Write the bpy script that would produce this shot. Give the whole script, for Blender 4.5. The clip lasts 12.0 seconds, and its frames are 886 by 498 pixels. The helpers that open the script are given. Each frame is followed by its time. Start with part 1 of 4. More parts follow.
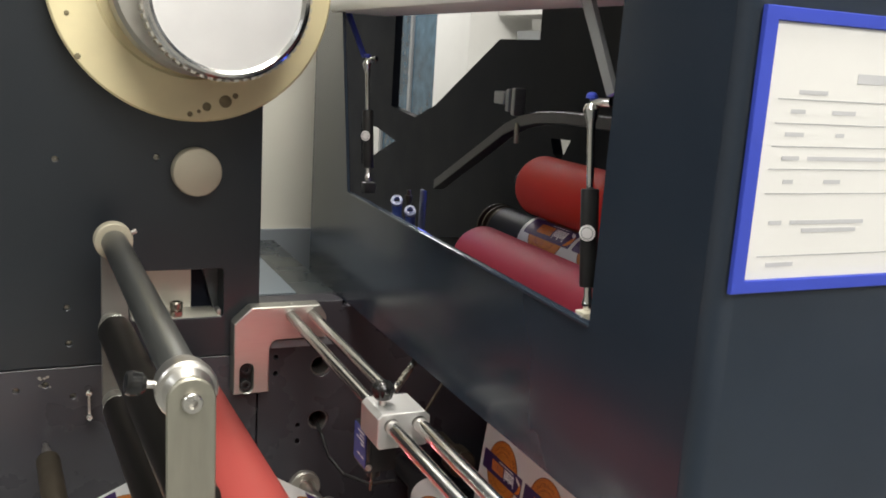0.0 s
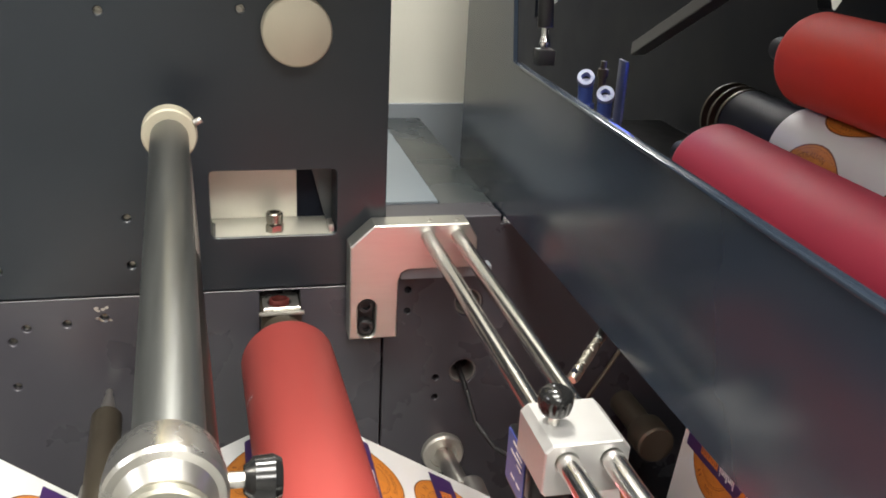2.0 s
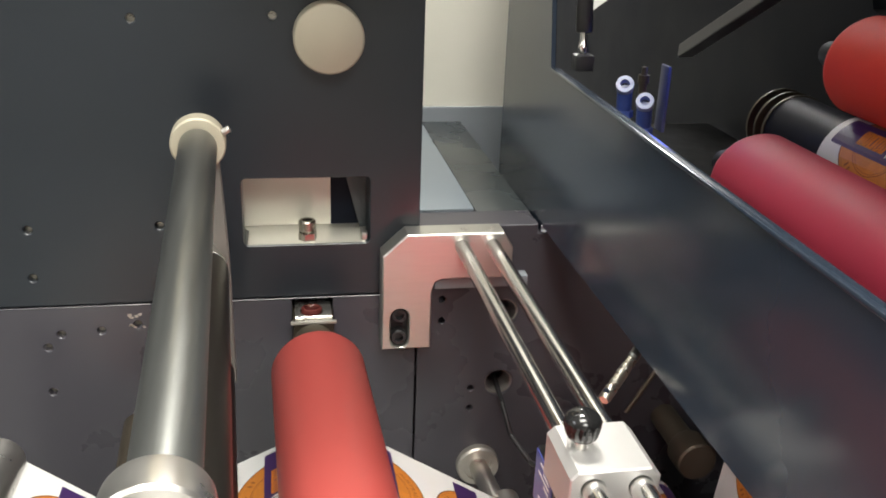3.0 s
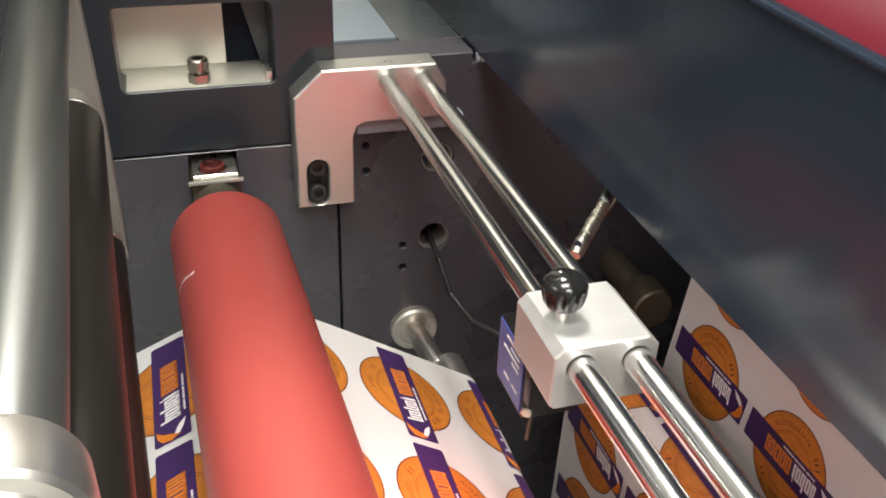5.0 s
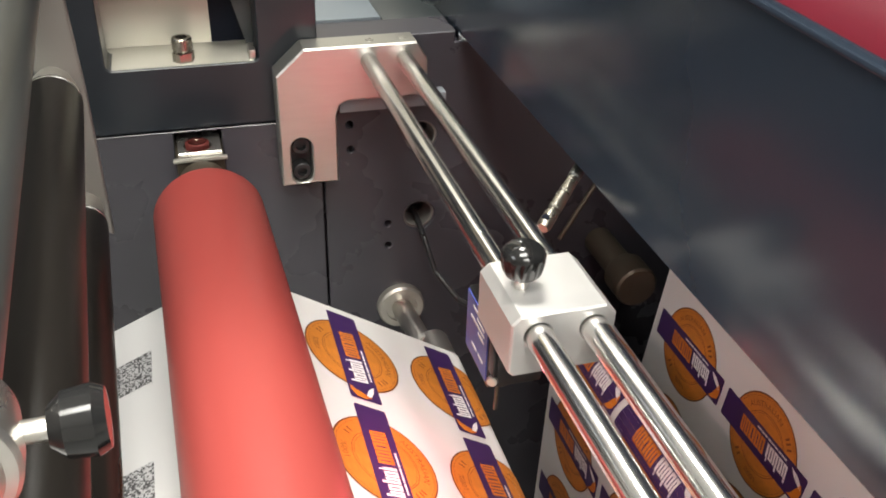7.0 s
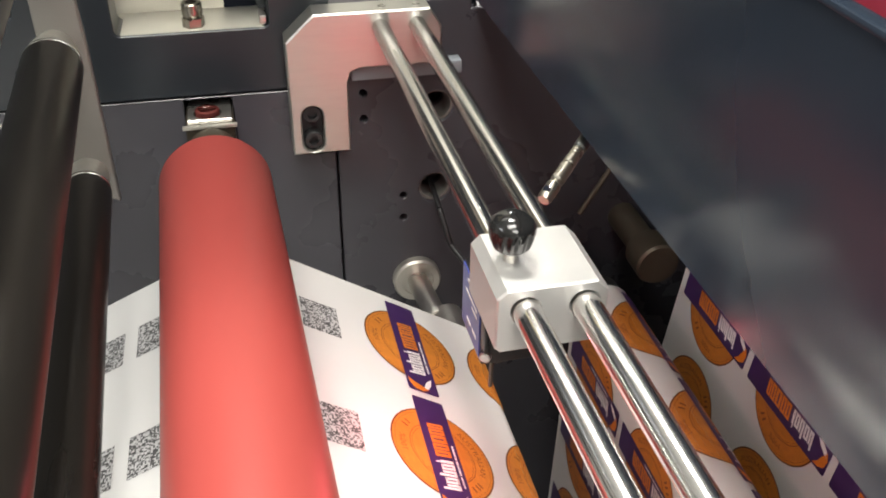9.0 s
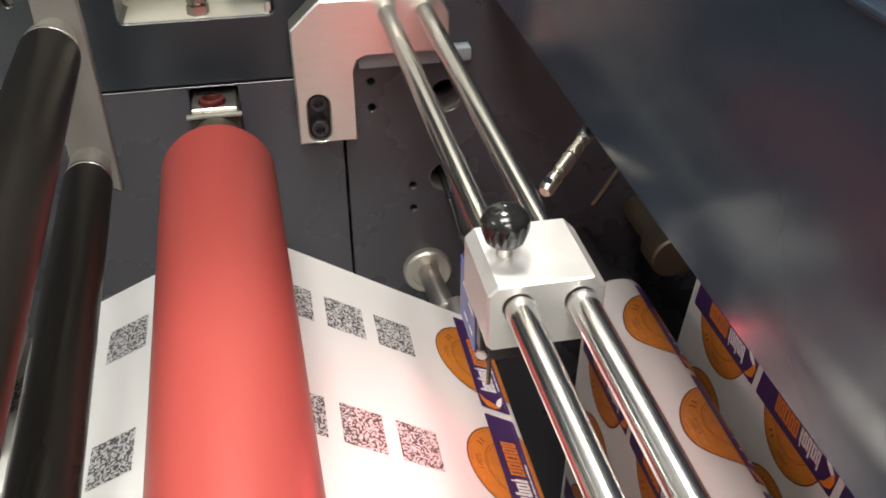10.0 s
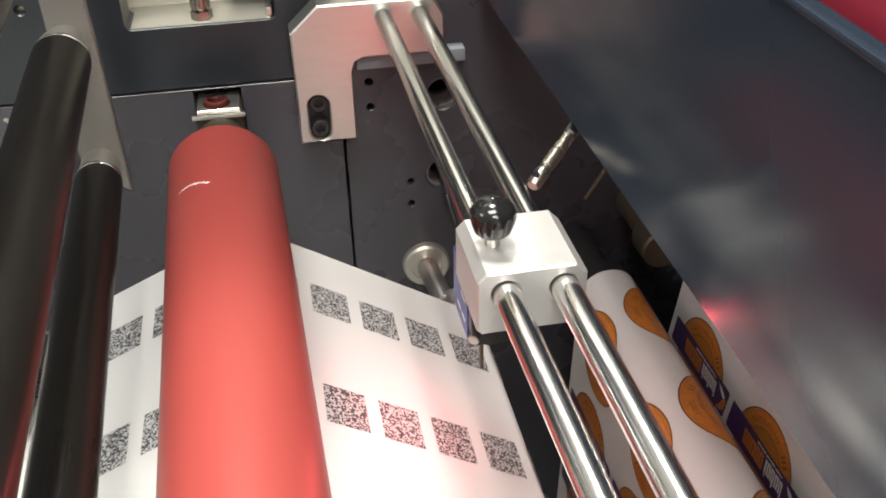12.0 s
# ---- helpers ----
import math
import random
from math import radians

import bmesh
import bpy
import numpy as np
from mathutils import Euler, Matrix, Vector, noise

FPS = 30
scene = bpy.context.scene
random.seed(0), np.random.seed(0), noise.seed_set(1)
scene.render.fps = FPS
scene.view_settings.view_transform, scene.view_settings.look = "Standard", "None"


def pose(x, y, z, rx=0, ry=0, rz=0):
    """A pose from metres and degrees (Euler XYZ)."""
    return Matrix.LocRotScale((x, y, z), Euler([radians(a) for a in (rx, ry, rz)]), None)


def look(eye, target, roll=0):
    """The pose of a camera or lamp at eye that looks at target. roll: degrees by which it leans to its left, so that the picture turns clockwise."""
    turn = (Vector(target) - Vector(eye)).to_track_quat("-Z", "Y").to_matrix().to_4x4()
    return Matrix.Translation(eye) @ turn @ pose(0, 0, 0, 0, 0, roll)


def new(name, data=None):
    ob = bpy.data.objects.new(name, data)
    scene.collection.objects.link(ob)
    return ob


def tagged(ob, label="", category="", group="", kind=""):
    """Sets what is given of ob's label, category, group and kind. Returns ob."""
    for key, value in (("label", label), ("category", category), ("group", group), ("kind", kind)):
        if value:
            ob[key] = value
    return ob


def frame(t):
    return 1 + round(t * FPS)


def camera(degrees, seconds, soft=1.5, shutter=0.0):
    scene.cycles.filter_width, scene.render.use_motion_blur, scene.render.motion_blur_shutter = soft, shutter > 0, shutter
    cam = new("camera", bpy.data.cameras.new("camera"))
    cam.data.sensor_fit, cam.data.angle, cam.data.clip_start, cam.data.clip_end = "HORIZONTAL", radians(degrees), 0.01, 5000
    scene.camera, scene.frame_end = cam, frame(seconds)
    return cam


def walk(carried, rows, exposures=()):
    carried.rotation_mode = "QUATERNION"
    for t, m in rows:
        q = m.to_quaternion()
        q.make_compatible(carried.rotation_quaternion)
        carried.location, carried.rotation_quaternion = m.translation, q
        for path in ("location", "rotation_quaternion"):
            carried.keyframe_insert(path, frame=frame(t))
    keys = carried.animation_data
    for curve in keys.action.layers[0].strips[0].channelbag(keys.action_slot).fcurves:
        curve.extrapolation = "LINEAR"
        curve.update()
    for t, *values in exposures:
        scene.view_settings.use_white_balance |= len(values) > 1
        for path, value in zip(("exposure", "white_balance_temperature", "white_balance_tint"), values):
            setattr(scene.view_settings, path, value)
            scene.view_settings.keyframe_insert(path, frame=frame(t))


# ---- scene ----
cam = camera(51.9, 12.0, 1.8)
PATH = [
    (0, (-0.195, -0.988, 1.383), (0.618, 0.793, 0.973), 3.6),
    (0.5, (-0.16, -0.907, 1.368), (0.575, 0.889, 0.881), 3.1),
    (1, (-0.107, -0.812, 1.346), (0.479, 1.004, 0.748), 3.8),
    (1.5, (-0.09, -0.74, 1.343), (0.389, 1.075, 0.652), 4.1),
    (2, (-0.094, -0.692, 1.35), (0.364, 1.112, 0.618), 3.0),
    (2.5, (-0.094, -0.687, 1.362), (0.295, 1.134, 0.634), 2.1),
    (3, (-0.076, -0.678, 1.355), (0.268, 1.146, 0.611), 2.2),
    (3.5, (-0.082, -0.634, 1.333), (0.278, 1.141, 0.486), 2.2),
    (5.5, (-0.071, -0.585, 1.311), (0.473, 1.026, 0.258), 2.3),
    (6, (-0.068, -0.592, 1.311), (0.461, 1.021, 0.253), 2.3),
    (6.5, (-0.06, -0.6, 1.311), (0.459, 1.017, 0.255), 2.2),
    (7, (-0.056, -0.602, 1.31), (0.436, 1.019, 0.248), 1.8),
    (9, (-0.028, -0.598, 1.301), (0.354, 1.022, 0.192), 0.8),
    (9.5, (-0.019, -0.598, 1.298), (0.318, 1.028, 0.184), 0.3),
    (10, (-0.01, -0.59, 1.296), (0.303, 1.03, 0.166), -0.2),
    (10.5, (-0.01, -0.59, 1.298), (0.303, 1.021, 0.154), -0.6),
    (11, (-0.009, -0.597, 1.3), (0.301, 1.015, 0.157), -0.9),
    (11.5, (-0.007, -0.603, 1.301), (0.299, 1.011, 0.161), -1.0),
    (12, (-0.009, -0.612, 1.307), (0.294, 1.007, 0.173), -1.0),
]
walk(cam, [(t, look(eye, target, roll)) for t, eye, target, roll in PATH],
     [(0.0, -0.66), (0.25, -0.42), (0.45, -0.2), (0.8, -0.1), (1.5, 0.0), (7.2, 0.0), (9.0, -0.04), (10.0, -0.11), (12.0, -0.1)])

# ---- light ----
world = bpy.data.worlds.new("world")
scene.world = world
world.use_nodes = True
world.node_tree.nodes["Background"].inputs[0].default_value = (0.75, 0.85, 1.0, 1)
world.node_tree.nodes["Background"].inputs[1].default_value = 0.12


def lamp(name, m, power, sx, sy, colour=(1, 1, 1), kind="AREA"):
    d = bpy.data.lights.new(name, kind)
    d.energy, d.color = power, colour
    if kind == "AREA":
        d.shape, d.size, d.size_y = "RECTANGLE", sx, sy
    if kind == "SPOT":
        d.spot_size, d.spot_blend, d.shadow_soft_size = radians(sx), sy, 0.004
    if kind == "POINT":
        d.shadow_soft_size = sx
    ob = new(name, d)
    ob.matrix_world = m
    return ob


# assumed ceiling strip lights, unseen, the ultraviolet curing glow inside the hood, and the mark sensor's red beam
lamp("ceiling_lamp", look((-0.08, -0.75, 2.75), (-0.05, -0.1, 1.0)), 50, 1.05, 0.5, (1.0, 0.97, 0.9))
lamp("ceiling_lamp", look((0.3, -2.0, 2.75), (0.1, -0.2, 1.0)), 58, 1.5, 0.5, (1.0, 0.97, 0.92))
lamp("ceiling_lamp", look((-2.1, -0.6, 2.55), (0.2, -0.2, 0.9)), 13, 0.8, 0.5, (0.95, 0.97, 1.0))
# Added over the room behind to lift the end cover.
lamp("ceiling_lamp", look((0.9, -3.0, 2.8), (0.9, -3.2, 0.0)), 45, 1.2, 0.3, (1.0, 0.98, 0.95))
# Added above the gap to brighten the beige rear panel.
lamp("ceiling_lamp", look((0.06, 0.2, 2.75), (0.08, 0.22, 1.0)), 36, 0.3, 0.3, (1.0, 0.97, 0.9))
# Added to brighten the white pillar beyond the machine.
lamp("ceiling_lamp", look((0.75, 2.7, 2.7), (1.25, 2.2, 1.2)), 60, 0.8, 0.4, (1.0, 0.98, 0.95))
lamp("curing_lamp", look((0.218, -0.04, 1.236), (0.2, -0.2, 1.2)), 0.028, 0.01, 0, (0.1, 0.16, 1.0), "POINT")
lamp("curing_lamp", look((0.243, -0.38, 1.238), (0.24, -0.38, 1.1)), 0.035, 0.012, 0, (0.12, 0.16, 1.0), "POINT")
lamp("sensor_lamp", look((0.062, -0.25, 0.995), (0.035, -0.232, 0.92)), 0.3, 82, 1.0, (1.0, 0.1, 0.14), "SPOT")
# Added red point lamp that spreads the sensor's spill over bracket and plate.
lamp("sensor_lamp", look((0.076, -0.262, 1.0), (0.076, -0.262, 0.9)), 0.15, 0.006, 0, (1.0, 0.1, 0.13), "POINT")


# ---- materials ----
def mat(name, colour, rough=0.5, metal=0.0, vary=0.12, scale=40.0, bump=0.0, bscale=400.0, stretch=(1, 1, 1), coat=0.0, rvary=0.08):
    m = bpy.data.materials.new(name)
    m.use_nodes = True
    nt = m.node_tree
    b = nt.nodes["Principled BSDF"]
    n, l = nt.nodes.new, nt.links.new
    tc, mp = n("ShaderNodeTexCoord"), n("ShaderNodeMapping")
    mp.inputs["Scale"].default_value = stretch
    l(tc.outputs["Object"], mp.inputs[0])
    no = n("ShaderNodeTexNoise")
    no.inputs["Scale"].default_value, no.inputs["Detail"].default_value = scale, 6
    l(mp.outputs[0], no.inputs["Vector"])
    big = n("ShaderNodeTexNoise")
    big.inputs["Scale"].default_value, big.inputs["Detail"].default_value = scale / 7, 3
    l(mp.outputs[0], big.inputs["Vector"])
    mix = n("ShaderNodeMath")
    mix.operation = "ADD"
    l(no.outputs[0], mix.inputs[0])
    l(big.outputs[0], mix.inputs[1])
    mr = n("ShaderNodeMapRange")
    mr.inputs[1].default_value, mr.inputs[2].default_value = 0.6, 1.4
    mr.inputs[3].default_value, mr.inputs[4].default_value = 1 - vary, 1 + vary
    l(mix.outputs[0], mr.inputs[0])
    vm = n("ShaderNodeVectorMath")
    vm.operation = "SCALE"
    vm.inputs[0].default_value = colour
    l(mr.outputs[0], vm.inputs["Scale"])
    l(vm.outputs[0], b.inputs["Base Color"])
    rr = n("ShaderNodeMapRange")
    rr.inputs[1].default_value, rr.inputs[2].default_value = 0.6, 1.4
    rr.inputs[3].default_value, rr.inputs[4].default_value = max(0.02, rough - rvary), rough + rvary
    l(mix.outputs[0], rr.inputs[0])
    l(rr.outputs[0], b.inputs["Roughness"])
    b.inputs["Metallic"].default_value = metal
    b.inputs["Coat Weight"].default_value = coat
    if bump:
        fine = n("ShaderNodeTexNoise")
        fine.inputs["Scale"].default_value, fine.inputs["Detail"].default_value = bscale, 4
        l(mp.outputs[0], fine.inputs["Vector"])
        bp = n("ShaderNodeBump")
        bp.inputs["Strength"].default_value, bp.inputs["Distance"].default_value = bump, 0.0006
        l(fine.outputs[0], bp.inputs["Height"])
        l(bp.outputs[0], b.inputs["Normal"])
    return m


NAVY = mat("navy_paint", (0.023, 0.032, 0.047), 0.2, 0, 0.16, 11, 0.012, 90, (1, 1, 1), 0, 0.04)
PLATE = mat("plate_paint", (0.0135, 0.017, 0.0215), 0.3, 0, 0.12, 14, 0, 700, (1, 1, 1), 0, 0.04)
LOWER = mat("lower_plate_paint", (0.044, 0.042, 0.05), 0.28, 0, 0.12, 14, 0, 700, (1, 1, 1), 0, 0.04)
BLACK = mat("black_oxide", (0.026, 0.026, 0.027), 0.35, 0.2, 0.2, 60)
RUBBER = mat("black_roller_coating", (0.013, 0.0112, 0.0095), 0.32, 0.0, 0.3, 40, 0.05, 500, (1, 0.1, 1))
# Lengthwise streaks in the colour stand in for reflections on the roller.
GREYROLL = mat("dark_anodised_roller", (0.2, 0.205, 0.195), 0.36, 0.9, 0.4, 60, 0.06, 500, (1, 0.03, 1))
REDRUB = mat("red_rubber", (0.315, 0.052, 0.044), 0.42, 0, 0.12, 14, 0, 900, (1, 0.2, 1), 0, 0.02)
ALU = mat("brushed_aluminium", (0.52, 0.51, 0.47), 0.36, 0.9, 0.06, 60, 0.08, 700, (1, 1, 6))
BLASTED = mat("blasted_aluminium", (0.72, 0.71, 0.69), 0.42, 0.75, 0.04, 90, 0.1, 1800)
CHROME = mat("chromed_steel", (0.78, 0.77, 0.75), 0.19, 1, 0.03, 60, 0, 0, (1, 0.1, 1), 0, 0.03)
STEEL = mat("turned_steel", (0.62, 0.6, 0.56), 0.3, 0.95, 0.08, 80, 0.05, 900)
DULL = mat("dull_zinc", (0.5, 0.48, 0.43), 0.45, 0.8, 0.12, 80)
CREAM = mat("yellowed_enamel", (0.68, 0.6, 0.36), 0.45, 0, 0.1, 30, 0.05, 300)
DARKSTAIN = mat("worn_spot", (0.2, 0.17, 0.1), 0.6, 0.3, 0.3, 200)
PAPER = mat("label_paper", (0.66, 0.66, 0.645), 0.42, 0, 0.02, 20)
ORANGE = mat("orange_print", (0.53, 0.19, 0.03), 0.4, 0, 0.2, 160)
BROWN = mat("brown_print", (0.14, 0.045, 0.015), 0.4, 0, 0.1, 80)
INDIGO = mat("indigo_print", (0.05, 0.022, 0.1), 0.36, 0, 0.06, 60)
WHITEINK = mat("white_print", (0.82, 0.8, 0.8), 0.4, 0, 0.02, 60)
ORANGEINK = mat("bright_orange_print", (0.66, 0.2, 0.02), 0.4, 0, 0.03, 60)
GREYINK = mat("grey_print", (0.3, 0.3, 0.3), 0.45, 0, 0.05, 60)
def bars_into(m):
    nt, n, l = m.node_tree, m.node_tree.nodes.new, m.node_tree.links.new
    tc, sc, fl, wn, rp = n("ShaderNodeTexCoord"), n("ShaderNodeVectorMath"), n("ShaderNodeVectorMath"), n("ShaderNodeTexWhiteNoise"), n("ShaderNodeMapRange")
    sc.operation, fl.operation = "MULTIPLY", "FLOOR"
    sc.inputs[1].default_value = (950, 950, 1)
    l(tc.outputs["Object"], sc.inputs[0])
    l(sc.outputs[0], fl.inputs[0])
    oi = n("ShaderNodeObjectInfo")
    wn.noise_dimensions = "4D"
    l(oi.outputs["Random"], wn.inputs["W"])
    l(fl.outputs[0], wn.inputs["Vector"])
    rp.inputs[1].default_value, rp.inputs[2].default_value, rp.inputs[3].default_value, rp.inputs[4].default_value = 0.4, 0.6, 0.05, 0.5
    l(wn.outputs["Value"], rp.inputs[0])
    l(rp.outputs[0], nt.nodes["Principled BSDF"].inputs["Base Color"])


bars_into(GREYINK)
BLUEFRAME = mat("blue_plastic", (0.045, 0.075, 0.5), 0.4, 0, 0.06, 40)
BLUELABEL = mat("blue_sticker", (0.06, 0.08, 0.33), 0.35, 0, 0.06, 60)
SHEET = mat("white_sheet", (0.78, 0.77, 0.74), 0.5, 0, 0.03, 15)
GREYTEXT = mat("grey_ink", (0.42, 0.42, 0.43), 0.6, 0, 0.1, 60)
BEIGE = mat("beige_panel", (0.78, 0.76, 0.66), 0.5, 0, 0.05, 8)
SLATE = mat("slate_panel", (0.2, 0.22, 0.24), 0.4, 0, 0.08, 8)
WHITELID = mat("white_powder_coat", (0.78, 0.77, 0.73), 0.45, 0, 0.04, 30)
TUBE = mat("pale_blue_tube", (0.06, 0.1, 0.34), 0.3, 0, 0.05, 60)
COPPER = mat("red_spring", (0.14, 0.03, 0.025), 0.4, 0.4, 0.1, 60)
CONCRETE = mat("workshop_floor", (0.4, 0.41, 0.4), 0.5, 0, 0.15, 6)
WALLP = mat("workshop_wall", (0.8, 0.79, 0.75), 0.7, 0, 0.06, 5)
# The strong mottling puts teal reflections into the panes' colour.
DARKWIN = mat("blue_window", (0.03, 0.075, 0.115), 0.2, 0, 0.95, 16)
GREYARM = mat("grey_arm", (0.35, 0.36, 0.37), 0.4, 0.5, 0.08, 40)
SATIN = mat("satin_plate", (0.6, 0.58, 0.5), 0.3, 0.35, 0.05, 20)
GLOSSY = mat("glossy_black_plastic", (0.012, 0.012, 0.012), 0.12, 0, 0.1, 60)
PALETEXT = mat("faded_ink", (0.55, 0.55, 0.56), 0.6, 0, 0.1, 60)
PALESLATE = mat("pale_slate", (0.15, 0.175, 0.195), 0.35, 0, 0.06, 8)
BRONZE = mat("dark_bronze", (0.085, 0.07, 0.05), 0.45, 0.6, 0.12, 60)
DARKORANGE = mat("dark_orange_print", (0.2, 0.05, 0.015), 0.4, 0, 0.08, 80)
# Red rubber with the curing lamp's violet tint mixed into its colour.
VIOLETLIT = mat("red_rubber_violet_glow", (0.38, 0.03, 0.06), 0.6, 0, 0.08, 26)
DARKRED = mat("bright_red_rubber", (0.62, 0.028, 0.012), 0.65, 0, 0.08, 26)
INKBLACK = mat("matt_black_paint", (0.006, 0.008, 0.015), 0.5, 0, 0.15, 14)
FROST = mat("frosted_steel", (0.72, 0.71, 0.7), 0.5, 0.7, 0.06, 30)
WARMFROST = mat("warm_frosted_steel", (0.42, 0.385, 0.295), 0.55, 0.45, 0.06, 40)
POSTREFLECT = mat("post_reflection", (0.06, 0.066, 0.07), 0.35, 0, 0.08, 10)
TRAYDARK = mat("dark_slate_paint", (0.03, 0.036, 0.038), 0.3, 0, 0.08, 10)
TUBEPALE = mat("pale_fitting_ring", (0.3, 0.34, 0.55), 0.35, 0, 0.05, 60)
BLUESTEEL = mat("blue_grey_steel", (0.09, 0.11, 0.24), 0.4, 0.2, 0.1, 60)
BOLTSTEEL = mat("dark_zinc", (0.3, 0.28, 0.24), 0.28, 0.95, 0.15, 90)
BEAMGREY = mat("dark_grey_steel", (0.1, 0.098, 0.1), 0.4, 0.3, 0.12, 40)
ARMSTEEL = mat("dull_arm_steel", (0.2, 0.19, 0.175), 0.42, 0.35, 0.12, 30)
ARMFRONT = mat("worn_satin_aluminium", (0.4, 0.385, 0.32), 0.4, 0.85, 0.12, 30, 0.08, 700, (6, 1, 1))
IVORY = mat("ivory_plastic", (0.75, 0.7, 0.55), 0.4, 0, 0.04, 60)

# dull blacks and rubbers with little surface gloss
for m, k in ((INKBLACK, 0.12), (VIOLETLIT, 0.25), (DARKRED, 0.2), (BLACK, 0.3), (RUBBER, 0.28)):
    m.node_tree.nodes["Principled BSDF"].inputs["Specular IOR Level"].default_value = k


# ---- building helpers ----
def thing(name, loc, label, category, group="", kind=""):
    ob = new(name)
    ob.empty_display_size = 0.02
    ob.location = loc
    return tagged(ob, label, category, group, kind)


def base_of(ob):
    v = Vector((0, 0, 0))
    while ob:
        v += ob.location
        ob = ob.parent
    return v


def mesh_of(name, bm, material, smooth=28):
    bmesh.ops.recalc_face_normals(bm, faces=bm.faces)
    me = bpy.data.meshes.new(name)
    bm.to_mesh(me)
    bm.free()
    me.materials.append(material)
    if smooth:
        me.shade_smooth()
        me.set_sharp_from_angle(angle=radians(smooth))
    return me


def part(name, bm, material, parent, label=""):
    """bm is in world metres; it becomes one mesh under parent."""
    shift = base_of(parent)
    bmesh.ops.translate(bm, vec=-shift, verts=bm.verts)
    ob = new(name, mesh_of(name, bm, material))
    ob.parent = parent
    return tagged(ob, label)


def solo(name, bm, material, label, category, kind="", group="", loc=(0, 0, 0)):
    bmesh.ops.translate(bm, vec=-Vector(loc), verts=bm.verts)
    ob = new(name, mesh_of(name, bm, material))
    ob.location = loc
    return tagged(ob, label, category, group, kind)


def box(x0, x1, y0, y1, z0, z1, bevel=0.0, seg=2):
    bm = bmesh.new()
    bmesh.ops.create_cube(bm, size=1)
    for v in bm.verts:
        v.co = Vector(((x0 + x1) / 2 + v.co.x * (x1 - x0), (y0 + y1) / 2 + v.co.y * (y1 - y0), (z0 + z1) / 2 + v.co.z * (z1 - z0)))
    if bevel:
        bmesh.ops.bevel(bm, geom=bm.edges, offset=bevel, segments=seg, affect="EDGES", profile=0.5)
    return bm


def lathe(profile, origin, axis, n=48, bm=None):
    """Turns (along, radius) pairs about the axis through origin."""
    bm = bm or bmesh.new()
    a = Vector(axis).normalized()
    u = a.orthogonal().normalized()
    w = a.cross(u)
    rings = []
    for s, r in profile:
        c = Vector(origin) + a * s
        if r < 1e-6:
            rings.append([bm.verts.new(c)])
        else:
            rings.append([bm.verts.new(c + (u * math.cos(2 * math.pi * i / n) + w * math.sin(2 * math.pi * i / n)) * r) for i in range(n)])
    for p, q in zip(rings, rings[1:]):
        for i in range(n):
            j = (i + 1) % n
            if len(p) == 1 and len(q) == 1:
                continue
            if len(p) == 1:
                bm.faces.new((p[0], q[i], q[j]))
            elif len(q) == 1:
                bm.faces.new((p[i], q[0], p[j]))
            else:
                bm.faces.new((p[i], q[i], q[j], p[j]))
    return bm


def rod(a, b, r, bevel=0.0, n=32, bm=None):
    a, b = Vector(a), Vector(b)
    d = (b - a).length
    bv = bevel or min(r, d) * 0.08
    return lathe([(0, 0), (0, r - bv), (bv * 0.3, r - bv * 0.3), (bv, r), (d - bv, r), (d - bv * 0.3, r - bv * 0.3), (d, r - bv), (d, 0)], a, b - a, n, bm)


def prism(poly, y0, y1, holes=(), bevel=0.0):
    """Extrudes an (x, z) outline from y0 to y1, with holes cut through it."""
    bm = bmesh.new()
    loops = [poly, *holes]
    edges = []
    for lp in loops:
        vs = [bm.verts.new((x, y0, z)) for x, z in lp]
        edges += [bm.edges.new((vs[i], vs[(i + 1) % len(vs)])) for i in range(len(vs))]
    bmesh.ops.triangle_fill(bm, use_beauty=True, use_dissolve=True, edges=edges)
    faces = list(bm.faces)
    ex = bmesh.ops.extrude_face_region(bm, geom=faces)
    bmesh.ops.translate(bm, vec=(0, y1 - y0, 0), verts=[v for v in ex["geom"] if isinstance(v, bmesh.types.BMVert)])
    if bevel:
        bmesh.ops.recalc_face_normals(bm, faces=bm.faces)
        sharp = [e for e in bm.edges if len(e.link_faces) == 2 and e.calc_face_angle(0) > 0.9 and abs(e.verts[0].co.y - e.verts[1].co.y) < 1e-6]
        bmesh.ops.bevel(bm, geom=sharp, offset=bevel, segments=1, affect="EDGES", profile=0.5)
    return bm


def swap_xy(bm):
    """Turns a prism of (x, z) along y into one of (y, z) along x."""
    for v in bm.verts:
        v.co = Vector((v.co.y, v.co.x, v.co.z))
    return bm


def circle(x, z, r, n=28):
    return [(x + r * math.cos(2 * math.pi * i / n), z + r * math.sin(2 * math.pi * i / n)) for i in range(n)]


def rounded(x0, x1, z0, z1, r, n=5):
    out = []
    for cx, cz, a0 in ((x1 - r, z1 - r, 0), (x0 + r, z1 - r, 90), (x0 + r, z0 + r, 180), (x1 - r, z0 + r, 270)):
        out += [(cx + r * math.cos(radians(a0 + 90 * i / n)), cz + r * math.sin(radians(a0 + 90 * i / n))) for i in range(n + 1)]
    return out


def hexagon(x, z, r, turn=0):
    return [(x + r * math.cos(radians(60 * i + turn)), z + r * math.sin(radians(60 * i + turn))) for i in range(6)]


